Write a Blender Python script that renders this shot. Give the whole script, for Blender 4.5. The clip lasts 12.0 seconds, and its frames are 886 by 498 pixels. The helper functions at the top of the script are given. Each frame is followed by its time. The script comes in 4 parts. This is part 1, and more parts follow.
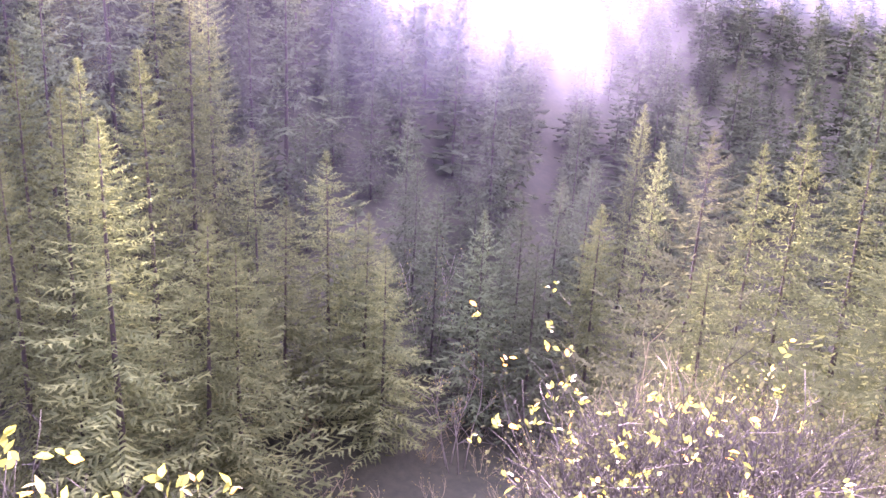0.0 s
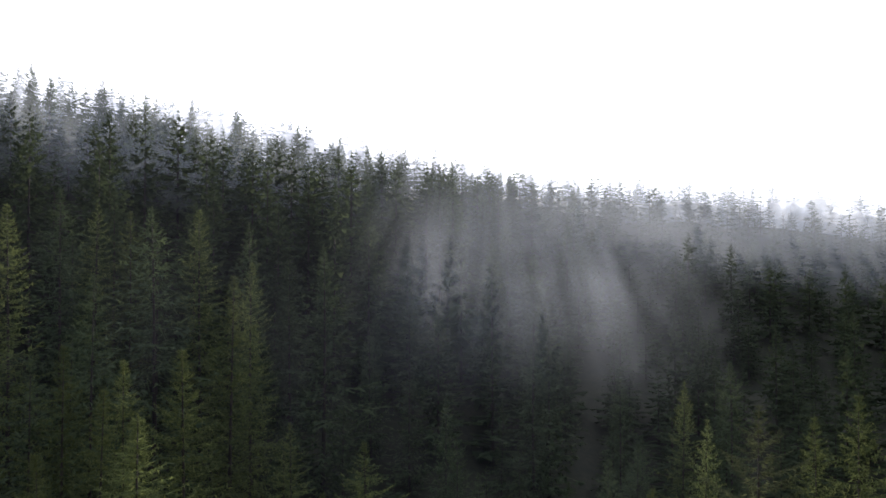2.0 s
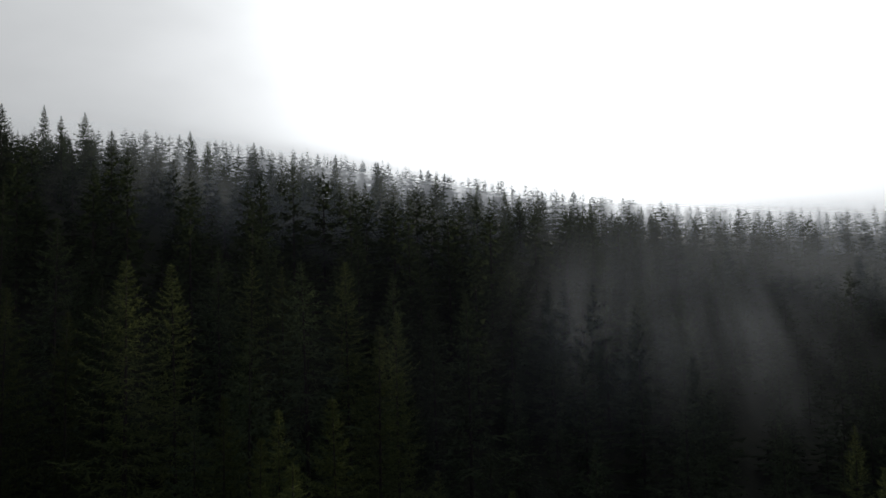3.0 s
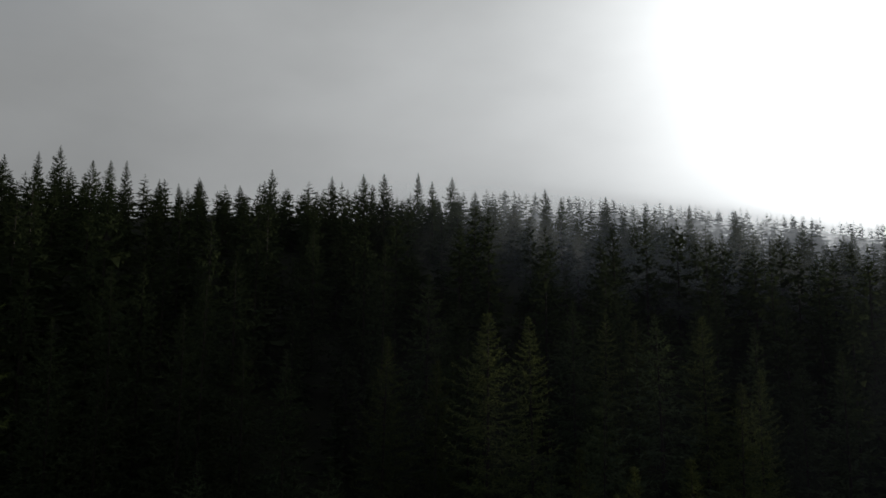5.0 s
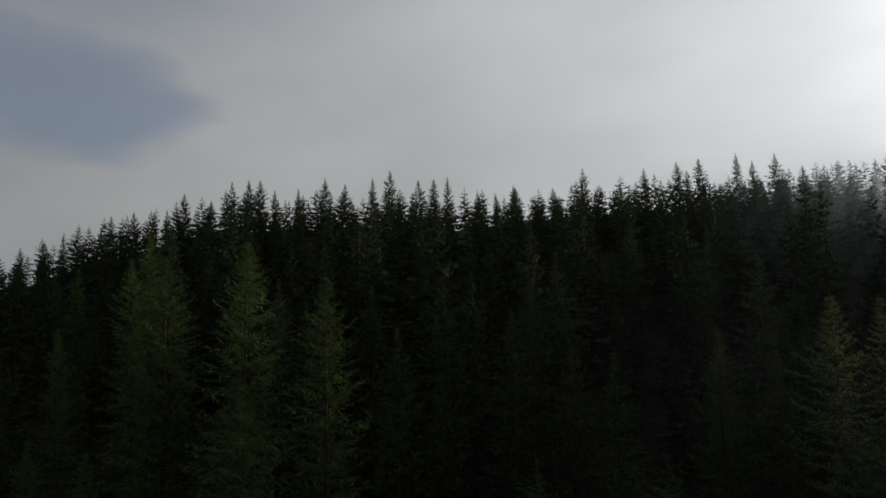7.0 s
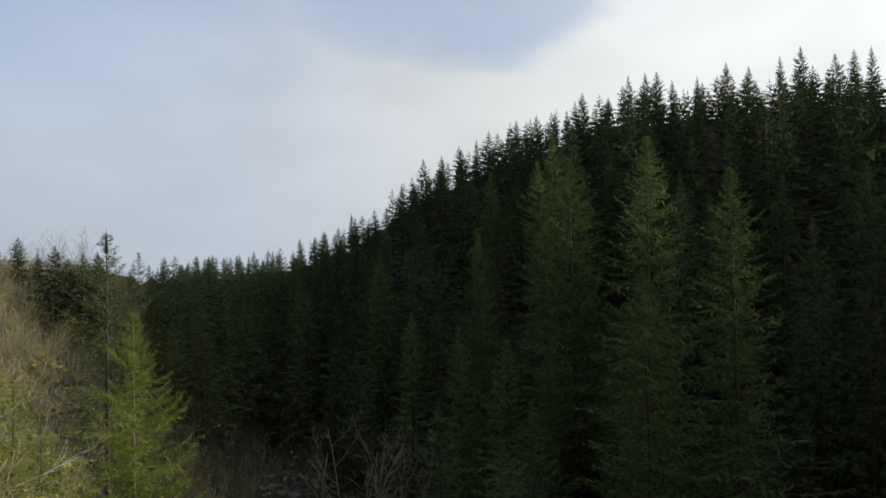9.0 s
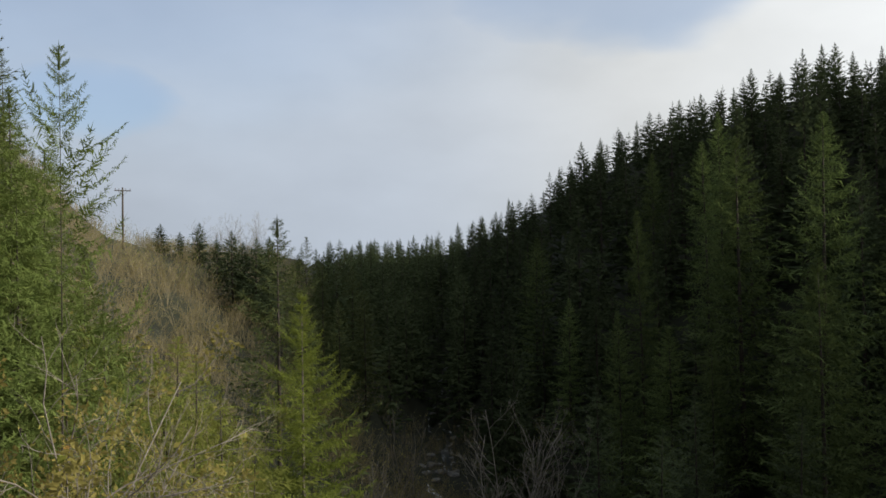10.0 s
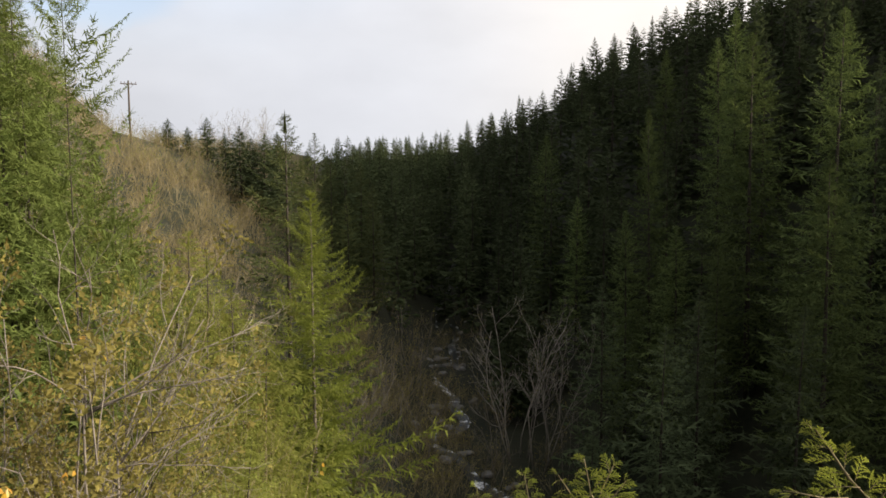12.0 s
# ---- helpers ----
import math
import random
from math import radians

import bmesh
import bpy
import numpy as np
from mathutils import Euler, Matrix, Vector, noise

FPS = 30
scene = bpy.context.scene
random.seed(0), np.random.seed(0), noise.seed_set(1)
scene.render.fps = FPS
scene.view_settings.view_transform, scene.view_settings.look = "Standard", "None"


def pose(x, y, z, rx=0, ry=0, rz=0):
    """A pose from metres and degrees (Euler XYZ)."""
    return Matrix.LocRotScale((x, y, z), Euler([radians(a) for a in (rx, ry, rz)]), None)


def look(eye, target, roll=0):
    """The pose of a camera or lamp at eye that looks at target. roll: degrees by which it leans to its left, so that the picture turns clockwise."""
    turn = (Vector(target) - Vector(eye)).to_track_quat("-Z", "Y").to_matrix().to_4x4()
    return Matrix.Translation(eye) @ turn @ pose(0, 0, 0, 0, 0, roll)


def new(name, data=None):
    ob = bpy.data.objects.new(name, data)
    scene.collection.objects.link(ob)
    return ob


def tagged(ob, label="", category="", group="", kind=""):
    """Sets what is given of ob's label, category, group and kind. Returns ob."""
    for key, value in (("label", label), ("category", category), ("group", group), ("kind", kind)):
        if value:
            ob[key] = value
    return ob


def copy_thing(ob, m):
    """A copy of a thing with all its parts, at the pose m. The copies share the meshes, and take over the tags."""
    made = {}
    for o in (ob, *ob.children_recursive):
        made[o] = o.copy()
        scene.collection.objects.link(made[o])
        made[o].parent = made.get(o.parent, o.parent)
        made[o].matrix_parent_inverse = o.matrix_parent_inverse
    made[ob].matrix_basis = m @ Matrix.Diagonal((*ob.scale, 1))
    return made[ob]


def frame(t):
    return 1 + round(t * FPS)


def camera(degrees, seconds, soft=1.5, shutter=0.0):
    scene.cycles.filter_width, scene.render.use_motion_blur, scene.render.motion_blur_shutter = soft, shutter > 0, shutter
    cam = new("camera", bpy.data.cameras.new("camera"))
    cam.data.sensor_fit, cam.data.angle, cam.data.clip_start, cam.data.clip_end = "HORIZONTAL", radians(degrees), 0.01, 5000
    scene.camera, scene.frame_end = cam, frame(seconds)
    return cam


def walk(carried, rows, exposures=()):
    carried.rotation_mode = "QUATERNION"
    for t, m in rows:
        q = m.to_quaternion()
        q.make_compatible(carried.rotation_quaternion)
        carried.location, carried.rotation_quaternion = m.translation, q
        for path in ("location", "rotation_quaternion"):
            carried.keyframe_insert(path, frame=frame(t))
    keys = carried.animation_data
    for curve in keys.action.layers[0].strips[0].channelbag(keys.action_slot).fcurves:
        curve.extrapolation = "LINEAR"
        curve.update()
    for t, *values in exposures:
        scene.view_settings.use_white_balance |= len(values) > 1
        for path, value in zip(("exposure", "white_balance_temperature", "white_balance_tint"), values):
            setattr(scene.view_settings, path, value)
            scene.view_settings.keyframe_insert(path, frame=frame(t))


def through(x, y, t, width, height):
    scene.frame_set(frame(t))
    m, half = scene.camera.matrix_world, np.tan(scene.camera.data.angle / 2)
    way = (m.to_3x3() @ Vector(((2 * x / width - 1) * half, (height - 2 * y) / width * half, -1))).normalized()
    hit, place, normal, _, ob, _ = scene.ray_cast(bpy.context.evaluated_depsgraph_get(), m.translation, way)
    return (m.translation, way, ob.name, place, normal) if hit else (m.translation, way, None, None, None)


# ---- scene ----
cam = camera(55.24, 12.0, soft=1.6)
EYE = 1.6
# seconds, yaw to the left of +y, pitch, roll: the camera turns where it stands
PATH = [
    (0.0, -3.75, -17.64, 2.85), (0.5, -5.20, -10.62, 2.97), (1.0, -5.94, -6.30, 2.32), (1.5, -4.38, -1.50, 0.51),
    (2.0, -0.78, 1.51, -0.01), (2.5, 4.32, 3.82, -1.19), (2.7, 5.92, 4.41, -1.45), (4.3, 24.19, 6.13, -0.76),
    (4.5, 26.66, 6.85, -0.15), (5.0, 32.29, 8.63, 0.31), (5.5, 36.49, 9.90, 0.38), (6.0, 40.93, 10.66, 0.11),
    (6.5, 46.45, 10.03, -0.74), (7.0, 53.73, 8.72, -1.70), (7.5, 62.11, 7.37, -1.65), (7.7, 65.38, 6.78, -2.21),
    (9.3, 83.94, 1.94, -1.37), (9.5, 86.38, 1.99, -1.60), (10.0, 91.24, 1.46, -0.97), (10.5, 92.30, -0.91, -0.33),
    (11.0, 93.08, -3.79, -0.53), (11.5, 92.40, -4.45, -0.69), (12.0, 91.89, -5.44, -0.41),
]
# seconds, stops, kelvin, tint
EXPOSURES = [(0.0, 4.6, 6100, 78), (0.6, 4.05, 6050, 64), (1.0, 3.25, 5950, 42), (1.5, 2.2, 6000, 26), (2.0, 1.0, 6200, 18), (2.7, -0.75, 6400, 12),
             (4.3, -1.75, 6500, 10), (5.0, -1.55, 6500, 10), (6.5, -1.4, 6500, 10), (7.7, -0.36, 6500, 10), (9.3, 0.22, 6500, 10), (10.5, 0.15, 6600, 10), (11.0, 0.3, 6800, 11), (11.5, 0.42, 7100, 13), (12.0, 0.72, 7300, 15)]
walk(cam, [(t, pose(0, 0, EYE, 0, 0, yaw) @ pose(0, 0, 0, 90 + pitch) @ pose(0, 0, 0, 0, 0, roll)) for t, yaw, pitch, roll in PATH], EXPOSURES)

# ---- world and sun ----
SUN_YAW, SUN_UP = -5.0, 15.5


def toward(yaw, pitch):
    """The unit vector at a yaw to the left of +y and a pitch above the horizon, in degrees."""
    a, b = radians(yaw), radians(pitch)
    return Vector((-math.sin(a) * math.cos(b), math.cos(a) * math.cos(b), math.sin(b)))


sun_data = bpy.data.lights.new("sun", "SUN")
sun_data.energy, sun_data.angle, sun_data.color = 5.0, radians(0.6), (1.0, 0.93, 0.8)
sun = new("sun", sun_data)
sun.matrix_world = look((0, 0, 120), Vector((0, 0, 120)) - toward(SUN_YAW, SUN_UP) * 10)


class Nodes:
    """A short way to write node trees."""

    def __init__(self, tree):
        self.tree = tree
        tree.nodes.clear()

    def put(self, kind, settings=None, **inputs):
        node = self.tree.nodes.new(kind)
        for key, value in (settings or {}).items():
            setattr(node, key, value)
        for key, value in inputs.items():
            key = int(key[1:]) if key[0] == "i" and key[1:].isdigit() else key.replace("_", " ")
            if isinstance(value, bpy.types.NodeSocket):
                self.tree.links.new(value, node.inputs[key])
            else:
                node.inputs[key].default_value = value
        return node

    def math(self, operation, a, b=0.0, clamp=False):
        return self.put("ShaderNodeMath", {"operation": operation, "use_clamp": clamp}, i0=a, i1=b).outputs[0]

    def mix(self, fac, a, b, blend="MIX"):
        node = self.put("ShaderNodeMix", {"data_type": "RGBA", "blend_type": blend})
        for key, value in ((0, fac), (6, a), (7, b)):
            if isinstance(value, bpy.types.NodeSocket):
                self.tree.links.new(value, node.inputs[key])
            else:
                node.inputs[key].default_value = value if key == 0 else (*value[:3], 1)
        return node.outputs[2]

    def ramp(self, fac, stops):
        node = self.put("ShaderNodeValToRGB", i0=fac)
        while len(node.color_ramp.elements) < len(stops):
            node.color_ramp.elements.new(0.5)
        for element, (place, colour) in zip(node.color_ramp.elements, stops):
            element.position = place
            element.color = (colour, colour, colour, 1) if isinstance(colour, (int, float)) else (*colour, 1)
        return node.outputs[0]

    def noise(self, vector, scale, detail=4.0, rough=0.55):
        return self.put("ShaderNodeTexNoise", Vector=vector, Scale=scale, Detail=detail, Roughness=rough).outputs[0]

    def near(self, vector, way, start, end):
        """1 where the vector points to within start of a cosine, 0 past end."""
        d = self.put("ShaderNodeVectorMath", {"operation": "DOT_PRODUCT"}, i0=vector, i1=tuple(way)).outputs["Value"]
        return self.put("ShaderNodeMapRange", {"interpolation_type": "SMOOTHERSTEP"}, i0=d, i1=end, i2=start).outputs[0]


world = bpy.data.worlds.new("sky")
scene.world = world
world.use_nodes = True
n = Nodes(world.node_tree)
way = n.put("ShaderNodeTexCoord").outputs["Generated"]
blue = n.put("ShaderNodeTexSky", {"sky_type": "NISHITA", "sun_disc": False, "sun_elevation": radians(SUN_UP), "sun_rotation": radians(-SUN_YAW)}).outputs[0]
blue = n.mix(1.0, blue, (0.13, 0.13, 0.13), "MULTIPLY")
stretched = n.put("ShaderNodeMapping", {"vector_type": "TEXTURE"}, Vector=way, Scale=(1.0, 1.0, 0.45)).outputs[0]
billow = n.noise(stretched, 3.1, 5, 0.5)
# the cloud sheet glows round the hidden sun
lean = n.put("ShaderNodeVectorMath", {"operation": "DOT_PRODUCT"}, i0=way, i1=tuple(toward(-2, 20))).outputs["Value"]
broad = n.math("POWER", n.math("ADD", n.math("MULTIPLY", lean, 0.5), 0.5), 4.0)
lean = n.math("MAXIMUM", lean, 0.0)
glow = n.math("ADD", n.math("ADD", n.math("MULTIPLY", n.math("POWER", lean, 28.0), 5.0), n.math("MULTIPLY", n.math("POWER", lean, 7.0), 0.85)), n.math("MULTIPLY", broad, 0.85))
light = n.math("ADD", glow, 0.58)
shade = n.put("ShaderNodeMapRange", i0=billow, i1=0.3, i2=0.7, i3=0.87, i4=1.07).outputs[0]
tint = n.mix(n.near(way, toward(112, 2), 1.0, math.cos(radians(38))), (0.95, 0.98, 0.99), (0.79, 0.89, 1.03))
low = n.put("ShaderNodeMapRange", i0=n.put("ShaderNodeSeparateXYZ", i0=way).outputs[2], i1=0.02, i2=0.26, i3=0.9, i4=1.0).outputs[0]
cloud = n.mix(1.0, n.mix(1.0, tint, light, "MULTIPLY"), n.math("MULTIPLY", shade, low), "MULTIPLY")
# gaps in the cloud, torn by the noise
torn = n.put("ShaderNodeVectorMath", {"operation": "MULTIPLY_ADD"}, i0=n.put("ShaderNodeTexNoise", Vector=stretched, Scale=3.5, Detail=4.0).outputs[1], i1=(0.24, 0.24, 0.13), i2=way).outputs[0]
torn = n.put("ShaderNodeVectorMath", {"operation": "SUBTRACT"}, i0=torn, i1=(0.12, 0.12, 0.065)).outputs[0]
torn = n.put("ShaderNodeVectorMath", {"operation": "MULTIPLY"}, i0=torn, i1=(1, 1, 2.2)).outputs[0]
torn = n.put("ShaderNodeVectorMath", {"operation": "NORMALIZE"}, i0=torn).outputs[0]
gap = 0.0
for yaw, pitch, size in ((83.5, 19.3, 3.6), (79.5, 18.6, 3.8), (75.8, 17.6, 3.0), (112.8, 11.0, 2.6), (108, 36, 14), (150, 40, 25)):
    centre = toward(yaw, pitch)
    centre = Vector((centre.x, centre.y, centre.z * 2.2)).normalized()
    gap = n.math("MAXIMUM", gap, n.near(torn, centre, 1.0, math.cos(radians(size * 2.5))))
col = n.mix(n.math("MULTIPLY", gap, 0.5), cloud, n.mix(1.0, blue, (0.85, 1.0, 1.25), "MULTIPLY"))
back = n.put("ShaderNodeBackground", Color=col, Strength=1.0)
n.put("ShaderNodeOutputWorld", Surface=back.outputs[0])

# ---- materials ----


def material(name):
    m = bpy.data.materials.new(name)
    m.use_nodes = True
    return m, Nodes(m.node_tree)


def finish(n, shader):
    n.put("ShaderNodeOutputMaterial", Surface=shader)


def foliage(name, dark, mid, tip, through=0.3, rough=0.8, shine=0.08):
    """Needles or leaves: each spray its own shade, each plant its own hue, some light passing through."""
    m, n = material(name)
    island = n.put("ShaderNodeNewGeometry").outputs["Random Per Island"]
    plant = n.put("ShaderNodeObjectInfo").outputs["Random"]
    place = n.put("ShaderNodeTexCoord").outputs["Object"]
    patch = n.math("ADD", n.math("MULTIPLY", n.noise(place, 0.6, 4, 0.6), 0.5), n.math("MULTIPLY", n.noise(place, 0.13, 2), 0.5))
    mixed = n.math("ADD", n.math("MULTIPLY", island, 0.24), n.math("ADD", n.math("MULTIPLY", patch, 0.8), n.math("MULTIPLY", plant, 0.2)))
    col = n.ramp(n.math("MULTIPLY", mixed, 0.85), [(0.2, dark), (0.55, mid), (0.9, tip)])
    col = n.put("ShaderNodeHueSaturation", Color=col, Hue=n.math("ADD", n.math("MULTIPLY", plant, 0.02), 0.49), Value=n.math("ADD", n.math("MULTIPLY", plant, 0.3), 0.87)).outputs[0]
    if shine < 0.1:
        body = n.put("ShaderNodeBsdfDiffuse", Color=col, Roughness=1.0)
    else:
        body = n.put("ShaderNodeBsdfPrincipled", Base_Color=col, Roughness=rough, Specular_IOR_Level=shine)
    glow = n.put("ShaderNodeBsdfTranslucent", Color=n.mix(1.0, col, (1.03, 1.04, 0.85), "MULTIPLY"))
    finish(n, n.put("ShaderNodeMixShader", i0=through, i1=body.outputs[0], i2=glow.outputs[0]).outputs[0])
    return m


def rough_stuff(name, dark, pale, scale, rough=0.9, bump=0.4, stretch=(1, 1, 1)):
    """Bark, soil, stone, weathered timber: two scales of noise in colour and relief."""
    m, n = material(name)
    place = n.put("ShaderNodeMapping", Vector=n.put("ShaderNodeTexCoord").outputs["Object"], Scale=stretch).outputs[0]
    fine, wide = n.noise(place, scale, 6, 0.65), n.noise(place, scale * 0.13, 4)
    fac = n.math("ADD", n.math("MULTIPLY", fine, 0.6), n.math("MULTIPLY", wide, 0.4))
    col = n.ramp(fac, [(0.32, dark), (0.68, pale)])
    relief = n.put("ShaderNodeBump", Strength=bump, Distance=0.05, Height=fine)
    finish(n, n.put("ShaderNodeBsdfPrincipled", Base_Color=col, Roughness=rough, Specular_IOR_Level=0.2, Normal=relief.outputs[0]).outputs[0])
    return m


NEEDLE = foliage("conifer_needles", (0.026, 0.036, 0.017), (0.082, 0.098, 0.041), (0.22, 0.228, 0.082), 0.34)
# olive copy made paler: sunlight on the near bank put into the colour
NEEDLE_LIT = foliage("olive_needles_painted_lit", (0.046, 0.062, 0.018), (0.115, 0.147, 0.042), (0.23, 0.26, 0.082), 0.34)
NEEDLE_FIR = foliage("grey_olive_fir_needles", (0.034, 0.042, 0.022), (0.09, 0.1, 0.052), (0.2, 0.2, 0.1), 0.28)
# paler copy: sunlight put into the needle colour of the slope's tall trees
NEEDLE_TALL = foliage("needles_painted_sunlit", (0.038, 0.057, 0.024), (0.105, 0.142, 0.054), (0.23, 0.263, 0.097), 0.36)
# paler than the far needles: sunlight at the bend put into the colour
NEEDLE_BEND = foliage("bend_needles_painted_lit", (0.033, 0.047, 0.025), (0.08, 0.105, 0.052), (0.16, 0.185, 0.088), 0.24)
NEEDLE_FRESH = foliage("fresh_spruce_needles", (0.07, 0.094, 0.02), (0.205, 0.245, 0.055), (0.38, 0.41, 0.11), 0.46)
# darker copy: the slope's shade put into the needle colour
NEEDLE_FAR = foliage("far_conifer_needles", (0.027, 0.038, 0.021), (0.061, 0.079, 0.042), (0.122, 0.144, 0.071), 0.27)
CEDAR = foliage("cedar_sprays", (0.075, 0.092, 0.022), (0.165, 0.18, 0.044), (0.3, 0.3, 0.08), 0.4)
OLIVE = foliage("olive_shrub_leaves", (0.07, 0.078, 0.02), (0.165, 0.17, 0.043), (0.29, 0.275, 0.072), 0.38)
BROWN_LEAF = foliage("dry_thicket_leaves", (0.14, 0.117, 0.037), (0.275, 0.237, 0.068), (0.42, 0.365, 0.112), 0.36)
YELLOW_LEAF = foliage("yellow_green_leaves", (0.06, 0.078, 0.015), (0.15, 0.16, 0.03), (0.27, 0.26, 0.07), 0.35, 0.6, 0.15)
GOLD_LEAF = foliage("golden_leaves", (0.35, 0.18, 0.03), (0.55, 0.33, 0.05), (0.65, 0.45, 0.1), 0.45, 0.4, 0.4)
SAGE = foliage("grey_olive_leaves", (0.03, 0.036, 0.016), (0.058, 0.065, 0.03), (0.105, 0.11, 0.052), 0.2)
BARK = rough_stuff("conifer_bark", (0.02, 0.016, 0.013), (0.06, 0.05, 0.04), 6, stretch=(1, 1, 0.25))
SPRUCE_BARK = rough_stuff("grey_spruce_bark", (0.05, 0.04, 0.032), (0.22, 0.19, 0.16), 6, stretch=(1, 1, 0.25))
ALDER_BARK = rough_stuff("pale_alder_bark", (0.07, 0.06, 0.047), (0.25, 0.22, 0.18), 9, stretch=(1, 1, 0.4))
WHITE_BARK = rough_stuff("white_alder_bark", (0.1, 0.09, 0.08), (0.34, 0.31, 0.27), 5, stretch=(1, 1, 0.4))
TWIG = rough_stuff("brown_twigs", (0.11, 0.09, 0.05), (0.265, 0.22, 0.125), 5)
GREY_TWIG = rough_stuff("grey_twigs", (0.018, 0.017, 0.012), (0.05, 0.045, 0.034), 5)
DRY_LEAF = foliage("yellow_brown_leaves", (0.11, 0.1, 0.03), (0.23, 0.2, 0.06), (0.4, 0.34, 0.11), 0.36)
SOIL = rough_stuff("forest_floor", (0.01, 0.013, 0.007), (0.03, 0.031, 0.016), 1.4, bump=0.8)
STONE = rough_stuff("grey_boulder_stone", (0.06, 0.06, 0.056), (0.2, 0.195, 0.18), 3, bump=0.6)
POLE_WOOD = rough_stuff("weathered_pole_wood", (0.03, 0.026, 0.022), (0.09, 0.075, 0.06), 7, stretch=(1, 1, 0.1))
CERAMIC, n = material("brown_glazed_ceramic")
finish(n, n.put("ShaderNodeBsdfPrincipled", Base_Color=(0.09, 0.05, 0.035, 1), Roughness=0.25).outputs[0])
WATER, n = material("creek_water")
place = n.put("ShaderNodeTexCoord").outputs["Object"]
ripple = n.noise(place, 1.6, 5)
foam = n.ramp(n.noise(place, 0.45, 6, 0.7), [(0.54, 0.0), (0.64, 1.0)])
still = n.put("ShaderNodeBsdfPrincipled", Base_Color=(0.014, 0.018, 0.016, 1), Roughness=0.3, Specular_IOR_Level=0.1, Normal=n.put("ShaderNodeBump", Strength=0.5, Distance=0.1, Height=ripple).outputs[0])
white = n.put("ShaderNodeBsdfPrincipled", Base_Color=(0.72, 0.75, 0.76, 1), Roughness=0.7)
finish(n, n.put("ShaderNodeMixShader", i0=foam, i1=still.outputs[0], i2=white.outputs[0]).outputs[0])


def mist_material(name, thick, scale, wispy=0.5, beams=False, tone=(0.46, 0.49, 0.53)):
    """Thin mist: it lets most light by and scatters the rest; soft to nothing at its edges. With beams, light shafts
    are painted as noise streaks fanning out below the sun.
    """
    m, n = material(name)
    x, z, _ = n.put("ShaderNodeSeparateXYZ", i0=n.put("ShaderNodeUVMap").outputs[0]).outputs
    soft = 1.0
    for axis in (x, z):
        edge = n.math("MULTIPLY", n.math("MULTIPLY", axis, n.math("SUBTRACT", 1.0, axis)), 4.0)
        soft = n.math("MULTIPLY", n.math("POWER", edge, 2.4 if beams else 1.5), soft)
    place = n.put("ShaderNodeTexCoord").outputs["Object"]
    cloudy = n.noise(n.put("ShaderNodeMapping", Vector=place, Scale=(1, 1, 1.6)).outputs[0], scale, 4, 0.5)
    fac = n.ramp(cloudy, [(0.5 - 0.3 * wispy - 0.05, 1 - wispy), (0.72, 1.0)])
    # density streaks in a fan stand in for shafts of sunlight
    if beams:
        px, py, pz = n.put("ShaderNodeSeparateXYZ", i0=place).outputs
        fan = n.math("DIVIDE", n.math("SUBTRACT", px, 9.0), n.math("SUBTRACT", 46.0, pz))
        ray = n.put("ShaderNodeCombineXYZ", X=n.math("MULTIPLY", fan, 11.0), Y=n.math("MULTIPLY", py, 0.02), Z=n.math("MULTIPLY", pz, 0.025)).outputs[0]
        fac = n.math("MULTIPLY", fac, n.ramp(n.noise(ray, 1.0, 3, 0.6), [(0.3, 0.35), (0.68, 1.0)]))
    fac = n.math("MULTIPLY", n.math("MULTIPLY", fac, soft), thick, clamp=True)
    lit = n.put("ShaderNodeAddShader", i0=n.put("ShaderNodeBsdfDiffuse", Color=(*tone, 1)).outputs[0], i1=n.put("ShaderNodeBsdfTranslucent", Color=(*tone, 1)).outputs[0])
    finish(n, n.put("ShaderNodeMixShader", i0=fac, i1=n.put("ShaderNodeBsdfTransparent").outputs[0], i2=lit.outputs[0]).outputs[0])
    return m


# ---- mesh tools ----


def mesh_of(name, verts, tris, materials, slots=None, smooth=False):
    """A mesh from arrays of corners and triangles."""
    verts, tris = np.asarray(verts, np.float32), np.asarray(tris, np.int32)
    me = bpy.data.meshes.new(name)
    me.vertices.add(len(verts))
    me.vertices.foreach_set("co", verts.ravel())
    me.loops.add(tris.size)
    me.loops.foreach_set("vertex_index", tris.ravel())
    me.polygons.add(len(tris))
    me.polygons.foreach_set("loop_start", np.arange(0, tris.size, 3, dtype=np.int32))
    if slots is not None:
        me.polygons.foreach_set("material_index", np.asarray(slots, np.int32))
    me.polygons.foreach_set("use_smooth", np.full(len(tris), smooth))
    for m in materials:
        me.materials.append(m)
    me.update(calc_edges=True)
    return me


def part(name, me, parent, label=""):
    ob = new(name, me)
    ob.parent = parent
    return tagged(ob, label)


def blade_mesh(tris3):
    """Loose triangles, given as an array of n x 3 corners, as verts and faces."""
    v = tris3.reshape(-1, 3)
    return v, np.arange(len(v)).reshape(-1, 3)


def join(pieces):
    verts, tris, at = [], [], 0
    for v, t in pieces:
        verts.append(v)
        tris.append(np.asarray(t) + at)
        at += len(v)
    return np.concatenate(verts), np.concatenate(tris)


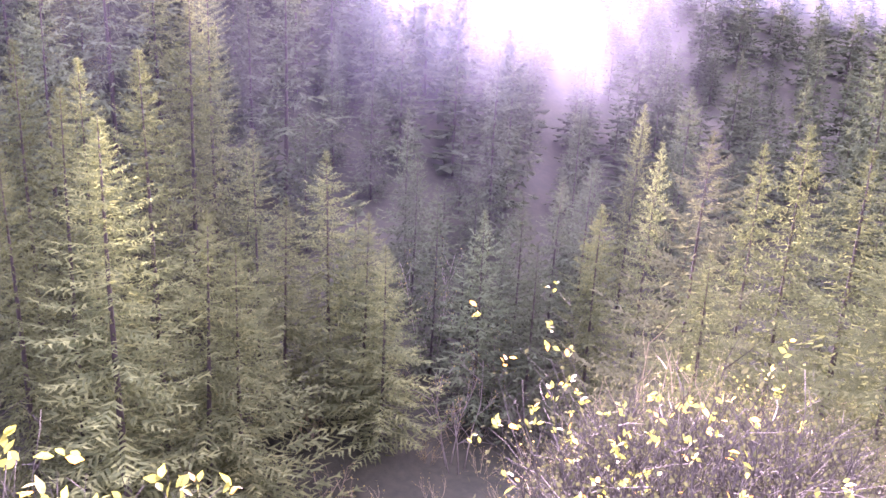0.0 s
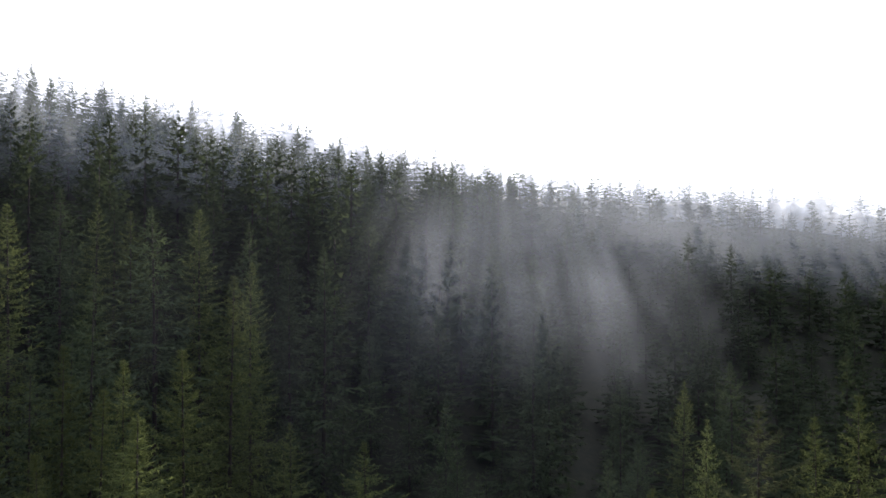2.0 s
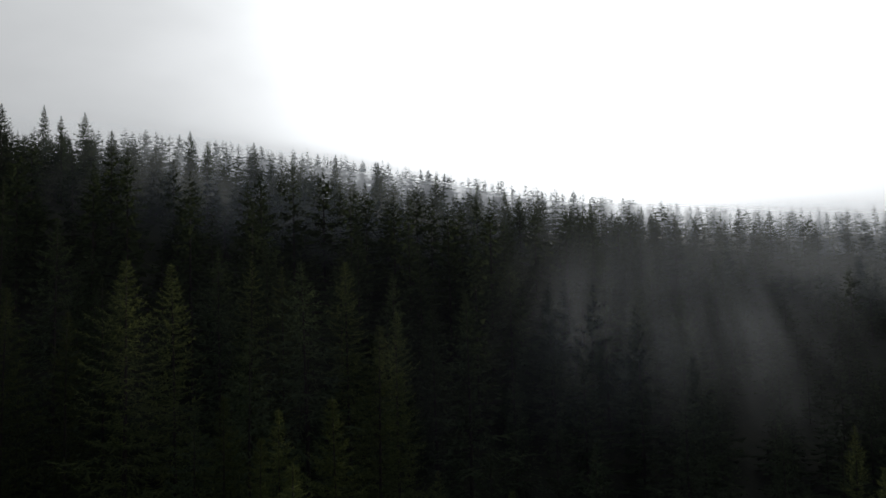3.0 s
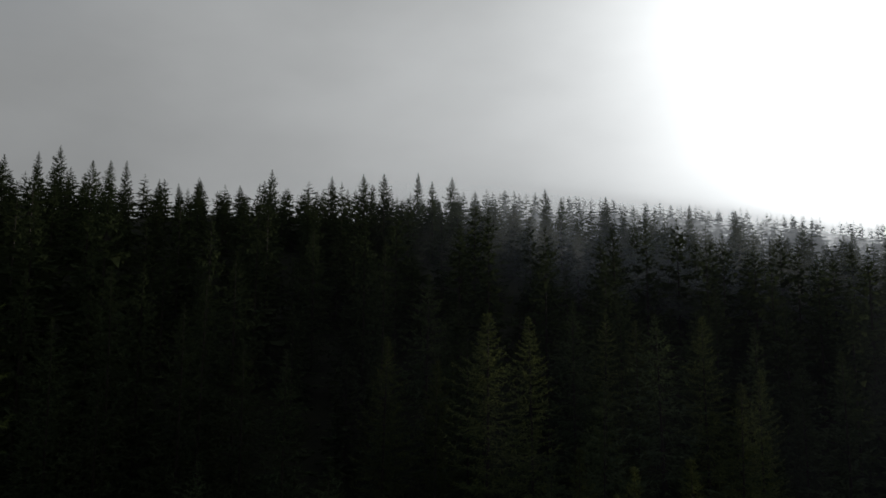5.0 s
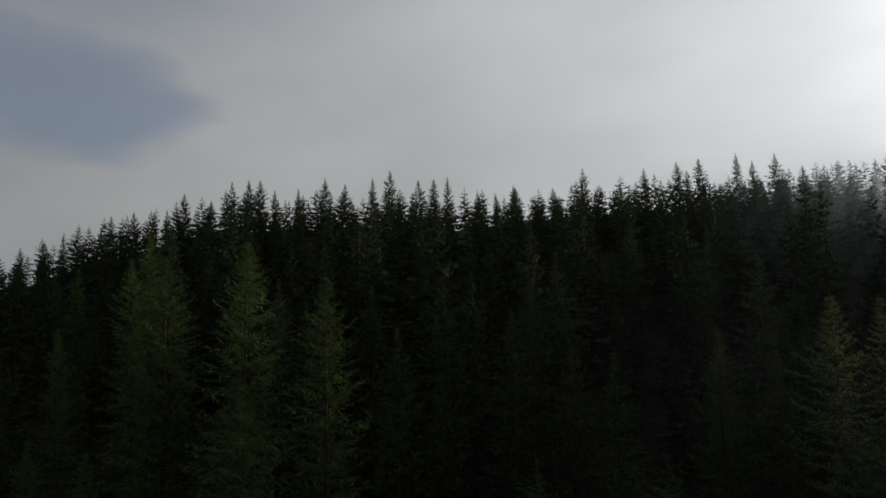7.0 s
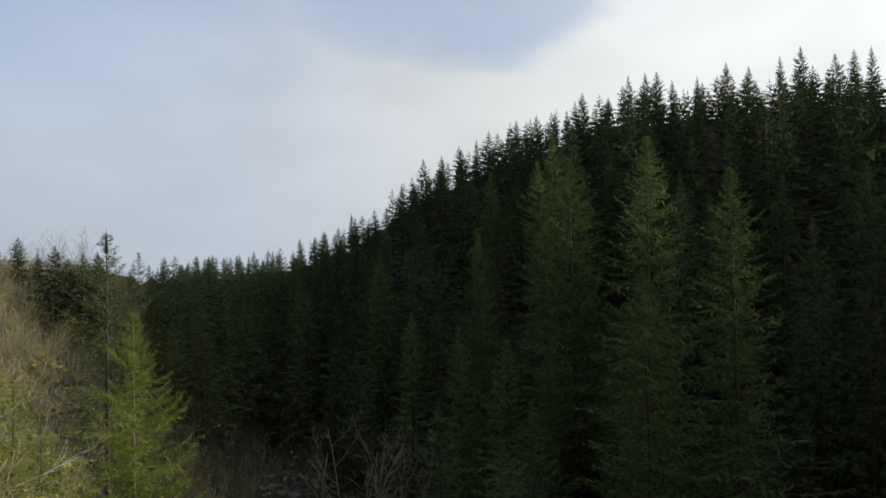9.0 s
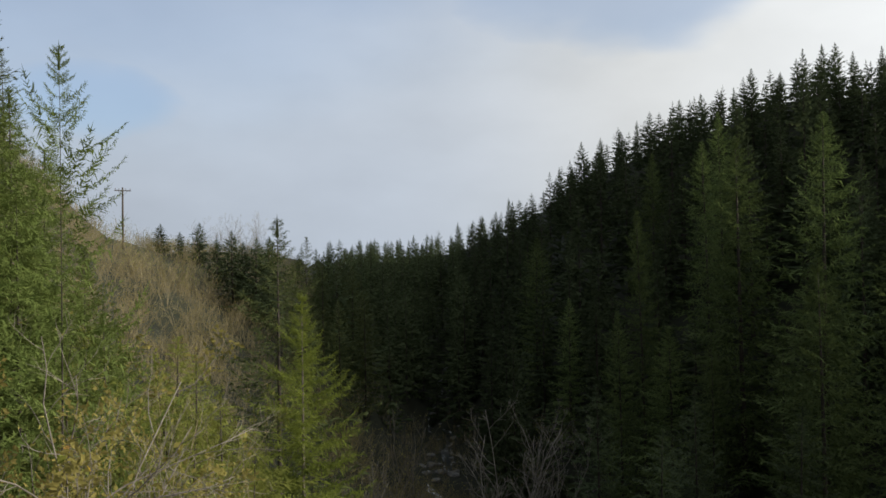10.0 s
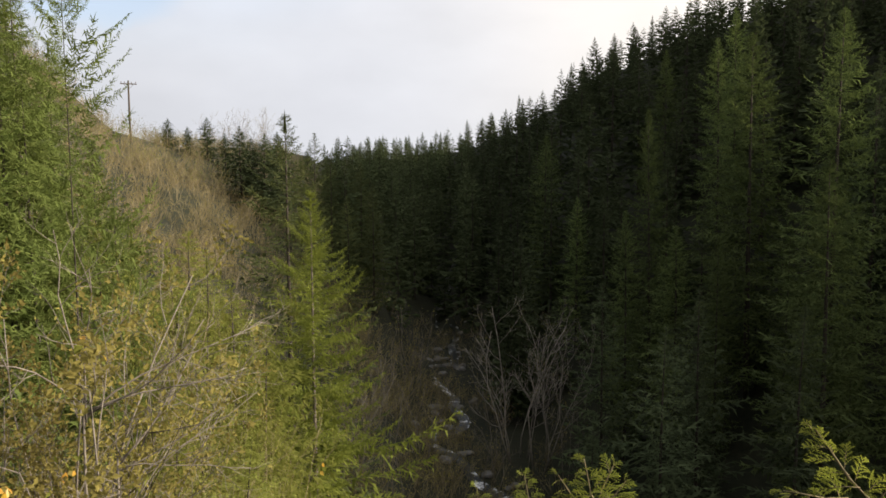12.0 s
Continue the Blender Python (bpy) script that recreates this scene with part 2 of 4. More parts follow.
def tube(points, radii, sides=5):
    """A tapered tube along points, closed at both ends."""
    points, radii = np.asarray(points, float), np.asarray(radii, float)
    along = np.gradient(points, axis=0)
    along /= np.linalg.norm(along, axis=1, keepdims=True) + 1e-9
    ref = np.where(np.abs(along[:, 2:3]) > 0.9, [[1.0, 0, 0]], [[0, 0, 1.0]])
    u = np.cross(along, ref)
    u /= np.linalg.norm(u, axis=1, keepdims=True) + 1e-9
    w = np.cross(along, u)
    a = np.arange(sides) * 2 * np.pi / sides
    ring = points[:, None] + radii[:, None, None] * (np.cos(a)[None, :, None] * u[:, None] + np.sin(a)[None, :, None] * w[:, None])
    verts, k = ring.reshape(-1, 3), len(points)
    tris = []
    for i in range(k - 1):
        for j in range(sides):
            p, q = i * sides + j, i * sides + (j + 1) % sides
            tris += [(p, q, q + sides), (p, q + sides, p + sides)]
    for j in range(1, sides - 1):
        tris += [(0, j + 1, j), ((k - 1) * sides, (k - 1) * sides + j, (k - 1) * sides + j + 1)]
    return verts, np.array(tris)


def unit(v):
    return v / (np.linalg.norm(v, axis=-1, keepdims=True) + 1e-9)


# ---- the lie of the land, in yaw and distance from the lookout ----
FOOT_YAW = [-180, -110, -80, -60, -40, -20, -8, 0, 30, 60, 76, 84, 90, 93, 96, 100, 106, 112, 118, 126, 140, 180]
FOOT_FAR = [4, 4, 10, 45, 75, 72, 60, 50, 50, 58, 75, 95, 150, 190, 110, 60, 38, 26, 16, 8, 4, 4]
FOOT_Z = [0, 0, -4, -25, -33, -33, -33, -33, -33, -33, -33, -33, -33, -32, -27, -22, -17, -12, -7, -3, 0, 0]
DROP_YAW = [-180, -60, -38, -16, -6, 60, 98, 108, 120, 180]
DROP = [0.4, 0.45, 0.45, 0.47, 0.75, 0.8, 0.7, 0.55, 0.5, 0.4]
CREST_YAW = [-180, -110, -70, -40, -20, -6, 5, 20, 40, 66, 76, 83, 88, 92, 97, 101, 106, 111, 115, 119, 126, 180]
CREST_FAR = [70, 80, 160, 300, 300, 250, 215, 195, 190, 185, 200, 240, 320, 420, 420, 210, 185, 165, 150, 110, 70, 70]
# how high the treetops stand on the crest, in degrees, and how tall the trees on it are
TOPS_YAW = [-180, -110, -60, -40, -31, -21, -13, -6, 0, 5, 12, 20, 29, 42, 52, 62, 68, 72, 76, 80, 83, 87, 91, 95, 98, 101, 106, 113, 119, 126, 180]
TOPS = [22, 20, 6, 4.4, 4.3, 5.4, 6.2, 6.9, 7.4, 8.3, 9.7, 10.9, 12.1, 12.6, 12.3, 12.6, 12.4, 11.2, 10.2, 8.4, 6.6, 3.8, 2.2, 1.7, 1.7, 1.5, 1.5, 2.2, 9.0, 18, 22]
CANOPY_YAW, CANOPY = [-180, -60, 97, 103, 180], [0, 7.5, 7.5, 0.5, 0.5]
# a second ridge lies behind in the mist
BACK_YAW, BACK = [-180, -60, -40, -21, -13, -6, 5, 17, 29, 36, 44, 180], [-8, -2, 3.0, 5.7, 6.4, 7.3, 9.4, 11.5, 12.6, 11.9, 5, -8]


# the bank falls away without sharp folds: the tables are smoothed over a few degrees
def smoothed(yaws, values, width):
    """A table over all yaws, degree by degree, averaged over a width."""
    full = np.interp(np.arange(-180, 181), yaws, values)
    weight = np.hanning(width + 2)[1:-1]
    return np.convolve(np.pad(full, width // 2, mode="edge"), weight / weight.sum(), "valid")


ALL_YAW, DROP_ALL = np.arange(-180, 181), smoothed(DROP_YAW, DROP, 25)


def ground_at(x, y):
    """The height of the ground, for numbers or arrays."""
    x, y = np.asarray(x, float), np.asarray(y, float)
    r, yaw = np.hypot(x, y), np.degrees(np.arctan2(-x, y))
    foot, low = np.interp(yaw, FOOT_YAW, FOOT_FAR), np.interp(yaw, FOOT_YAW, FOOT_Z)
    far = np.interp(yaw, CREST_YAW, CREST_FAR)
    top = EYE + far * np.tan(np.radians(np.interp(yaw, TOPS_YAW, TOPS))) - np.interp(yaw, CANOPY_YAW, CANOPY)
    near = -np.interp(yaw, ALL_YAW, DROP_ALL) * np.maximum(r - 1.4, 0) ** 1.04
    a, k = near - low, np.minimum(2.5, 0.2 * np.abs(low))
    near = low + 0.5 * (a + np.sqrt(a * a + k * k))
    s = np.clip((r - foot) / np.maximum(far - foot, 1), 0, 1)
    z = near + (top - low) * (0.75 * s + 0.25 * s * s * (3 - 2 * s))
    past = np.maximum(r - far, 0)
    z = np.where(past > 0, -45 + (z + 45) * np.exp(-(past / 260) ** 2), z)
    rear = far + 130
    back = EYE + rear * np.tan(np.radians(np.interp(yaw, BACK_YAW, BACK))) - 12
    z = np.where(past > 0, np.maximum(z, (back + 45) * np.exp(-((r - rear) / np.where(r < rear, 75, 260)) ** 2) - 45), z)
    bumps = np.sin(x * 0.11 + 1.3) * np.sin(y * 0.13 + 0.4) + 0.5 * np.sin(x * 0.31) * np.sin(y * 0.27 + 2)
    return z + bumps * np.clip((r - 8) / 40, 0, 1) * 0.9


def spot(yaw, far):
    """A place on the ground at a yaw and distance from the lookout."""
    x, y = -math.sin(radians(yaw)) * far, math.cos(radians(yaw)) * far
    return x, y, float(ground_at(x, y))


rings = np.concatenate([[0], np.geomspace(1.0, 60, 50), np.linspace(63, 480, 110), np.geomspace(500, 4500, 24)])
spokes = np.arange(300) / 300 * 2 * np.pi
gx, gy = -np.sin(spokes)[None] * rings[1:, None], np.cos(spokes)[None] * rings[1:, None]
gverts = np.concatenate([[[0, 0, float(ground_at(0, 0))]], np.stack([gx, gy, ground_at(gx, gy)], -1).reshape(-1, 3)])
i, j = np.meshgrid(np.arange(len(rings) - 2), np.arange(300), indexing="ij")
p, q = 1 + i * 300 + j, 1 + i * 300 + (j + 1) % 300
gtris = np.concatenate([np.stack([p, p + 300, q + 300], -1).reshape(-1, 3), np.stack([p, q + 300, q], -1).reshape(-1, 3),
                        np.stack([np.zeros(300, int), 1 + np.arange(300), 1 + (np.arange(300) + 1) % 300], -1)])
ground = tagged(new("ground", mesh_of("ground", gverts, gtris, [SOIL], smooth=True)), "dark brown forest floor of a steep wooded valley", "ground", kind="structure")

# ---- conifers ----


def conifer_crown(rng, high, wide, tiers, per, stations, fine, bare=0.05, power=0.75, rise=0.2, sag=0.4, upturn=0.22, breadth=0.22, hang=0.12, loose=0.14, core=0.5, clumps=1.0, gaps=0.06, stray=0.25):
    """The sprays of a conifer as loose triangles: tiers of boughs round the stem, each bough a feathered frond with hanging twigs."""
    t = (np.arange(tiers) + 0.5) / tiers
    u = bare + (0.988 - bare) * (1 - (1 - t) ** 1.45)
    step = np.repeat(np.gradient(u), per)
    az = (np.arange(per)[None] / per * 2 * np.pi + np.arange(tiers)[:, None] * 1.9).ravel() + rng.normal(0, 0.28, tiers * per)
    u = np.clip(np.repeat(u, per) + rng.normal(0, stray, tiers * per) * step, bare * 0.6, 0.99)
    keep = rng.random(len(u)) > gaps
    u, az = u[keep], az[keep]
    nb = len(u)
    lobes = 1 + 0.1 * np.sin(az * 2 + rng.uniform(0, 6) + u * 9) + 0.08 * np.sin(az * 3 + u * 23)
    length = wide * (1 - u) ** power * np.clip((1 - u) / 0.16, 0.01, 1) ** 0.6 * lobes * np.exp(rng.normal(0, loose, nb)) + 0.004 * high
    length *= np.clip((u - bare * 0.4) / (bare * 1.3 + 0.02), 0.5, 1)
    out = np.stack([np.cos(az), np.sin(az), 0 * az], -1)
    side = np.stack([-np.sin(az), np.cos(az), 0 * az], -1)
    up = np.array([0, 0, 1.0])
    lift = rise + 0.16 * np.clip((u - 0.55) / 0.45, 0, 1) + rng.normal(0, 0.07, nb)
    droop = sag * (1 - 0.8 * u) + rng.normal(0, 0.06, nb)

    def bough(s):
        return out * (length * s)[:, None] + up * (u * high + length * (lift * s - droop * s**2 + upturn * s**3))[:, None]

    found = []
    pitch = 0.9 / stations
    for k in range(stations):
        s = 0.1 + pitch * (k + 0.5 + rng.uniform(-0.3, 0.3, nb))
        here = bough(s)
        along = unit(bough(s + 0.06) - here)
        full = length * breadth * np.clip(s / 0.3, 0.35, 1) * np.clip(1.06 - s, 0.06, 1) ** 0.6 * 1.3 + 0.004 * high
        half = along * (length * pitch * (0.26 if fine else 0.5))[:, None]
        for sign in (-1, 1):
            reach = full * rng.uniform(0.7, 1.3, nb)
            twig = unit(along * rng.uniform(0.55, 1.0, nb)[:, None] + sign * side * 0.75 + up * rng.normal(-0.15, 0.15 + 0.25 * stray, nb)[:, None]) * reach[:, None]
            found.append(np.stack([here - half, here + half, here + twig], 1))
            for f in (np.arange(2 * fine) + 0.75) / (2 * fine + 0.3):
                root = here + twig * f
                turn = rng.choice([-1.0, 1.0], nb)[:, None]
                way = unit(unit(twig) + turn * along * rng.uniform(0.3, 1.1, (nb, 1)) + up * rng.normal(-0.1, 0.45, (nb, 1))) * (reach * rng.uniform(0.25, 0.85, nb) / fine**0.6)[:, None]
                thick = unit(np.cross(way, up + 0.3 * side)) * (reach * 0.11 / fine)[:, None]
                found.append(np.stack([root - thick, root + thick, root + way], 1))
        drop = (length * hang * np.clip(1.15 - s, 0.2, 1) + 0.004 * high) * rng.uniform(0.5, 1.3, nb)
        slant = unit(out * rng.uniform(0.0, 0.7, (nb, 1)) + side * rng.normal(0, 0.35, (nb, 1)) - up)
        broad = np.where((rng.random(nb) < 0.5)[:, None], half, side * np.linalg.norm(half, axis=1, keepdims=True))
        broad = broad * (0.4 if fine else 1.0)
        found.append(np.stack([here - broad, here + broad * 0.9, here + slant * drop[:, None]], 1))
    tip, back = bough(np.full(nb, 1.06)), bough(np.full(nb, 0.98 - 0.9 / stations))
    half = side * (length * 0.14 / stations + 0.0006 * high)[:, None]
    found.append(np.stack([back - half, back + half, tip], 1))
    # the inner foliage: loose small clumps round the stem
    if core:
        k = int(nb * clumps * (3 if fine else 1))
        f = bare * 0.8 + (0.95 - bare * 0.8) * rng.random(k)
        a = rng.uniform(0, 2 * np.pi, k)
        rad = core * wide * (1 - f) ** power * np.clip((1 - f) / 0.16, 0, 1) ** 0.6 * rng.uniform(0.2, 1.0, k)
        o = np.stack([np.cos(a), np.sin(a), 0 * a], -1)
        t_ = np.stack([-np.sin(a), np.cos(a), 0 * a], -1)
        c = o * rad[:, None] + up * (f * high)[:, None]
        w = ((0.2 if fine else 0.34) * wide * (1 - f) ** 0.75 + 0.006 * high)[:, None] * rng.uniform(0.5, 1.0, (k, 1)) / max(clumps, 0.5) ** 0.5
        dirs = unit(o * rng.uniform(0.3, 1.0, (k, 1)) + t_ * rng.normal(0, 0.6, (k, 1)) - up * rng.uniform(-0.1, 0.6, (k, 1)))
        across = unit(np.cross(dirs, o + up * rng.normal(0.0, 0.4, (k, 1))))
        across *= w * (0.14 if fine else 0.22)
        found.append(np.stack([c - across, c + across, c + dirs * w], 1))
    # the leader at the very top
    k = 12
    a = np.arange(k) * 2.4
    o = np.stack([np.cos(a), np.sin(a), 0 * a], -1)
    root = np.stack([0 * a, 0 * a, high * np.linspace(0.95, 0.99, k)], -1)
    reach = high * np.linspace(0.009, 0.003, k)[:, None]
    found.append(np.stack([root - up * reach * 0.12, root + up * reach * 0.14, root + o * reach + up * reach * 0.6], 1))
    root = np.array([[0, 0, high * 0.96]] * 3)
    o = np.stack([np.cos(a[:3]), np.sin(a[:3]), 0 * a[:3]], -1) * 0.003 * high
    found.append(np.stack([root + o, root - o, root + up * high * 0.04], 1))
    return np.concatenate(found)


def conifer(label, rng, high, wide, detail, mat, bark=BARK, stem=1.0, **shape):
    """A conifer as an Empty at its foot with a trunk and a crown."""
    tree = tagged(new("conifer_tree"), label, "conifer tree")
    z = np.linspace(-0.6, high * 0.99, 9)
    bow = rng.normal(0, 0.004, 2) * high
    pts = np.stack([bow[0] * np.sin(z / high * 3), bow[1] * np.sin(z / high * 3), z], -1)
    girth = (0.0075 * high + 0.004) * stem
    v, t = tube(pts, girth * np.clip(1 - z / high, 0.03, 1) ** 0.8, 7)
    part("trunk", mesh_of("trunk", v, t, [bark], smooth=True), tree, "brown bark trunk")
    v, t = blade_mesh(conifer_crown(rng, high, wide, *detail, **shape))
    part("crown", mesh_of("crown", v, t, [mat]), tree)
    return tree


rng = np.random.default_rng(11)
# templates, 20 m tall: (tiers, boughs a tier, stations, fine sprigs)
TEMPLATES = {}
for kind, count, detail, wide, label, mat, shape in (
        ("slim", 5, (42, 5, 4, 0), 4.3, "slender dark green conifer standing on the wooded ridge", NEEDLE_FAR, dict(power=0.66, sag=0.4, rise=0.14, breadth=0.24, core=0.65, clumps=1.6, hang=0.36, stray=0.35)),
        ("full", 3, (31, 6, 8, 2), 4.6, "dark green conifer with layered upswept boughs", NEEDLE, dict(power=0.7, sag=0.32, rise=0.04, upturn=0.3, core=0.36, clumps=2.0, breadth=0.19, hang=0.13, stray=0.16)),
        ("giant", 3, (48, 6, 7, 1), 3.1, "tall green conifer on the slope with sunlight painted into its needles", NEEDLE_TALL, dict(power=0.55, sag=0.5, rise=0.16, upturn=0.3, core=0.55, clumps=2.0, breadth=0.2, hang=0.2, stray=0.45)),
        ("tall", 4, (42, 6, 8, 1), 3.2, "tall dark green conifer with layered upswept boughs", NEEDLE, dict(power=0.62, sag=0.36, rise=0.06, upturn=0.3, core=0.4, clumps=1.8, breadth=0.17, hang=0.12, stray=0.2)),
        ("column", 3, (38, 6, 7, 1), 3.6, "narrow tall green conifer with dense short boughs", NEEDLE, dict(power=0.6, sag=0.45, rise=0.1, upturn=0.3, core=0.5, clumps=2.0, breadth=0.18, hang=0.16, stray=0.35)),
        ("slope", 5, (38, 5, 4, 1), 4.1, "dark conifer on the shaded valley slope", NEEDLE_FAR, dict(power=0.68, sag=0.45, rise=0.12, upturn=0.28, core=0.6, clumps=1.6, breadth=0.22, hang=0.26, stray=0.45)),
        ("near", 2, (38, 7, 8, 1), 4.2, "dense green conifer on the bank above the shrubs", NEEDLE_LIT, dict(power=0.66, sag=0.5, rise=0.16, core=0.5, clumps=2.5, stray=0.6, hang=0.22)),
        ("broad", 1, (21, 7, 12, 2), 6.4, "broad young fir with upswept spreading boughs", NEEDLE_FIR, dict(power=0.75, sag=0.25, rise=0.2, upturn=0.26, core=0.35, clumps=2.0, loose=0.18, breadth=0.17, hang=0.12, stray=0.15))):
    for c in range(count):
        TEMPLATES.setdefault(kind, []).append(conifer(label, rng, 20.0, wide * rng.uniform(0.9, 1.1), detail, mat, **shape))
USED = set()


def plant(kind, which, x, y, z, high, stout=1.0, group="", label=""):
    """Sets one tree of a template at a place: the template itself the first time, then copies."""
    bank = TEMPLATES["tall" if kind == "full" and high > 25 else kind]
    source = bank[which % len(bank)]
    k = high / 20.0
    m = Matrix.LocRotScale((x, y, z - 0.2), Euler((rng.normal(0, 0.012), rng.normal(0, 0.012), rng.uniform(0, 6.28))), (k * stout, k * stout, k))
    if source.name not in USED:
        USED.add(source.name)
        source.matrix_basis = m
        tree = source
    else:
        keep = source.scale.copy()
        source.scale = (1, 1, 1)
        tree = copy_thing(source, m)
        source.scale = keep
    return tagged(tree, label, group=group)


def plant_top(kind, which, yaw, pitch, far, stout=1.0, group="", label=""):
    """A tree at a yaw and distance whose top stands at the given pitch."""
    x, y, z = spot(yaw, far)
    high = EYE + far * math.tan(radians(pitch)) - z
    TAKEN.append((x, y))
    return plant(kind, which, x, y, z, max(high, 3.0), stout, group, label)


# places kept free of conifers: the alders beside the creek
TAKEN = [spot(yaw, far)[:2] for yaw, far in ((86.3, 98), (84.6, 97), (88.0, 97), (86.3, 92), (84.4, 90), (88.2, 91), (86.2, 86), (84.2, 84), (88.0, 85), (85.2, 101), (87.3, 101))]
# trees that stand out: yaw, pitch of the top, distance, girth
VALLEY = [(15.9, -4.6, 54, 1.1), (19.6, -5.2, 57, 1.0), (18.6, -8.6, 43, 1.35), (13.4, 0.1, 66, 1.05), (11.8, 0.9, 75, 0.95), (15.1, 4.3, 84, 1.0), (19.5, 4.1, 88, 0.9), (21.6, 4.5, 92, 0.95), (21.4, -6.9, 52, 1.1),
          (23.3, -4.2, 60, 1.0), (26.3, 4.4, 74, 1.0), (29.7, 4.7, 68, 1.15), (32.5, 1.5, 72, 1.0), (13.3, -15.0, 46, 1.3), (10.6, -17.0, 47, 1.3), (36.4, 3.0, 76, 1.0), (24.6, -10.5, 46, 1.2)]
GIANTS = [(67.1, 9.6, 84, 1.1), (71.9, 8.5, 92, 1.15), (61.8, 7.3, 72, 1.05), (73.9, 8.3, 112, 0.9), (72.9, 10.0, 128, 0.9), (78.0, 3.9, 100, 0.85), (77.3, 7.6, 136, 0.95), (67.4, 0.8, 68, 1.2), (85.0, 2.3, 142, 1.2), (53.7, 7.1, 92, 1.0), (45.8, 8.5, 96, 1.0)]
YOUNG = [(9.2, -9.6, 64, 1.0), (7.5, -14.0, 56, 1.25), (4.3, -10.9, 58, 1.25), (1.8, -14.9, 57, 1.2), (0.3, -17.2, 54, 1.35)]
ACROSS = [(9.4, -1.0, 88, 1.0), (3.8, -2.5, 104, 0.7), (-4.7, -7.9, 92, 0.7), (4.4, 6.9, 140, 1.15), (-9.0, -13.5, 64, 1.1), (-11.6, -12.0, 70, 1.1), (-6.6, -14.5, 60, 1.1), (-13.4, -11.0, 74, 1.1), (-10.2, -16.5, 58, 1.3), (-3.2, -13.0, 64, 1.0), (-14.6, -13.5, 62, 1.1), (-1.6, -10.5, 72, 1.0),
          (-17.7, -9.0, 68, 0.75), (-16.3, -6.8, 82, 0.7), (-24.3, -8.6, 56, 0.9), (-27.0, -6.9, 60, 1.05), (-19.4, -5.6, 92, 1.1), (-30.7, 0.9, 110, 0.9), (-12.5, -6.0, 90, 0.8), (-9.0, -3.5, 105, 0.8),
          (79.6, -2.6, 92, 0.85), (69.7, -3.4, 84, 0.65), (82.9, -1.8, 118, 1.0), (73.8, -4.2, 86, 0.85), (76.5, -3.6, 90, 1.3), (65.7, -10.7, 72, 0.9), (57.0, 3.8, 86, 0.9), (41.0, 10.1, 122, 1.0), (36.5, 9.4, 106, 0.9), (49.5, 5.0, 84, 0.9)]
for k, (yaw, pitch, far, stout) in enumerate(VALLEY):
    plant_top("full", k, yaw, pitch, far, stout, "tall valley conifers")
# past 58 degrees trees take the sun-painted needles, the others the darker ones
for k, (yaw, pitch, far, stout) in enumerate(GIANTS):
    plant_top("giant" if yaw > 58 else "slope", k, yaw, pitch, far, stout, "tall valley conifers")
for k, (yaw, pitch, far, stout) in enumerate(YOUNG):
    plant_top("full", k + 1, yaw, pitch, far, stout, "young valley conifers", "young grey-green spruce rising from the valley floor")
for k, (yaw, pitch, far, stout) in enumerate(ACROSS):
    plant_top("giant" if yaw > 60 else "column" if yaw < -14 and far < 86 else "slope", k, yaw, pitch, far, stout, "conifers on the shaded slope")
plant_top("broad", 0, -21.1, -7.9, 32, 1.15, label="broad sunlit young fir with upswept boughs among shrubs")
# skyline, from the mist round to the open sky: yaw, pitch of the top
SKYLINE_MIST = [(31.7, 13.6), (21.2, 12.1), (18.7, 11.4), (15.8, 11.4), (13.0, 10.8), (9.0, 9.9), (6.2, 9.3), (4.4, 8.8), (1.9, 8.5), (-0.1, 7.4), (-1.4, 7.8), (-4.7, 7.1), (-6.9, 5.9), (-8.6, 5.1),
                (28.7, 11.2), (27.4, 11.8), (24.3, 12.1), (25.3, 12.8)]
SKYLINE = [(63.6, 13.0), (61.8, 13.7), (60.4, 13.3), (58.4, 13.7), (57.2, 14.2), (55.4, 13.5), (54.2, 13.6), (53.2, 13.7), (51.2, 12.5), (48.6, 12.8), (43.9, 13.8), (39.9, 13.5), (37.8, 13.7), (36.3, 13.8),
           (34.0, 13.9), (33.0, 13.3), (66.0, 13.5), (66.9, 13.5), (67.9, 13.4), (69.3, 12.1), (71.0, 12.5), (72.0, 11.4), (72.8, 11.3), (74.1, 11.2), (75.5, 10.9), (78.2, 9.7), (79.2, 9.1), (80.6, 8.7), (81.8, 8.5),
           (83.3, 6.9), (86.7, 4.9), (87.7, 4.0), (90.2, 3.3), (92.0, 2.5), (93.2, 2.5), (94.3, 2.2), (96.0, 2.0), (65.1, 12.9), (46.0, 12.6), (41.5, 12.6), (50.0, 12.5)]
for k, (yaw, pitch) in enumerate(SKYLINE_MIST + SKYLINE):
    far = np.interp(yaw, CREST_YAW, CREST_FAR) * (0.9 + 0.08 * math.sin(k * 2.4))
    plant_top("slim", k, yaw, pitch, far, 0.95 + 0.2 * math.sin(k * 1.7), "skyline conifers")
HILLSIDE = [(109.7, 3.1, 1.3, 1.5), (107.3, 3.2, 1.5, 1.2), (108.5, 2.6, 1.0, 1.2), (105.2, 2.7, 3.0, 1.2), (103.7, 2.2, 3.4, 1.3), (102.9, 2.3, 3.0, 1.2), (104.5, 1.9, 1.6, 1.2), (106.2, 2.2, 1.1, 1.3)]


def far_where(yaw, pitch):
    """How far off the ground lies at a pitch, looking from the hillside's crest inward."""
    for far in range(190, 30, -2):
        x, y, z = spot(yaw, far)
        if math.degrees(math.atan2(z - EYE, far)) < pitch:
            return far
    return 30


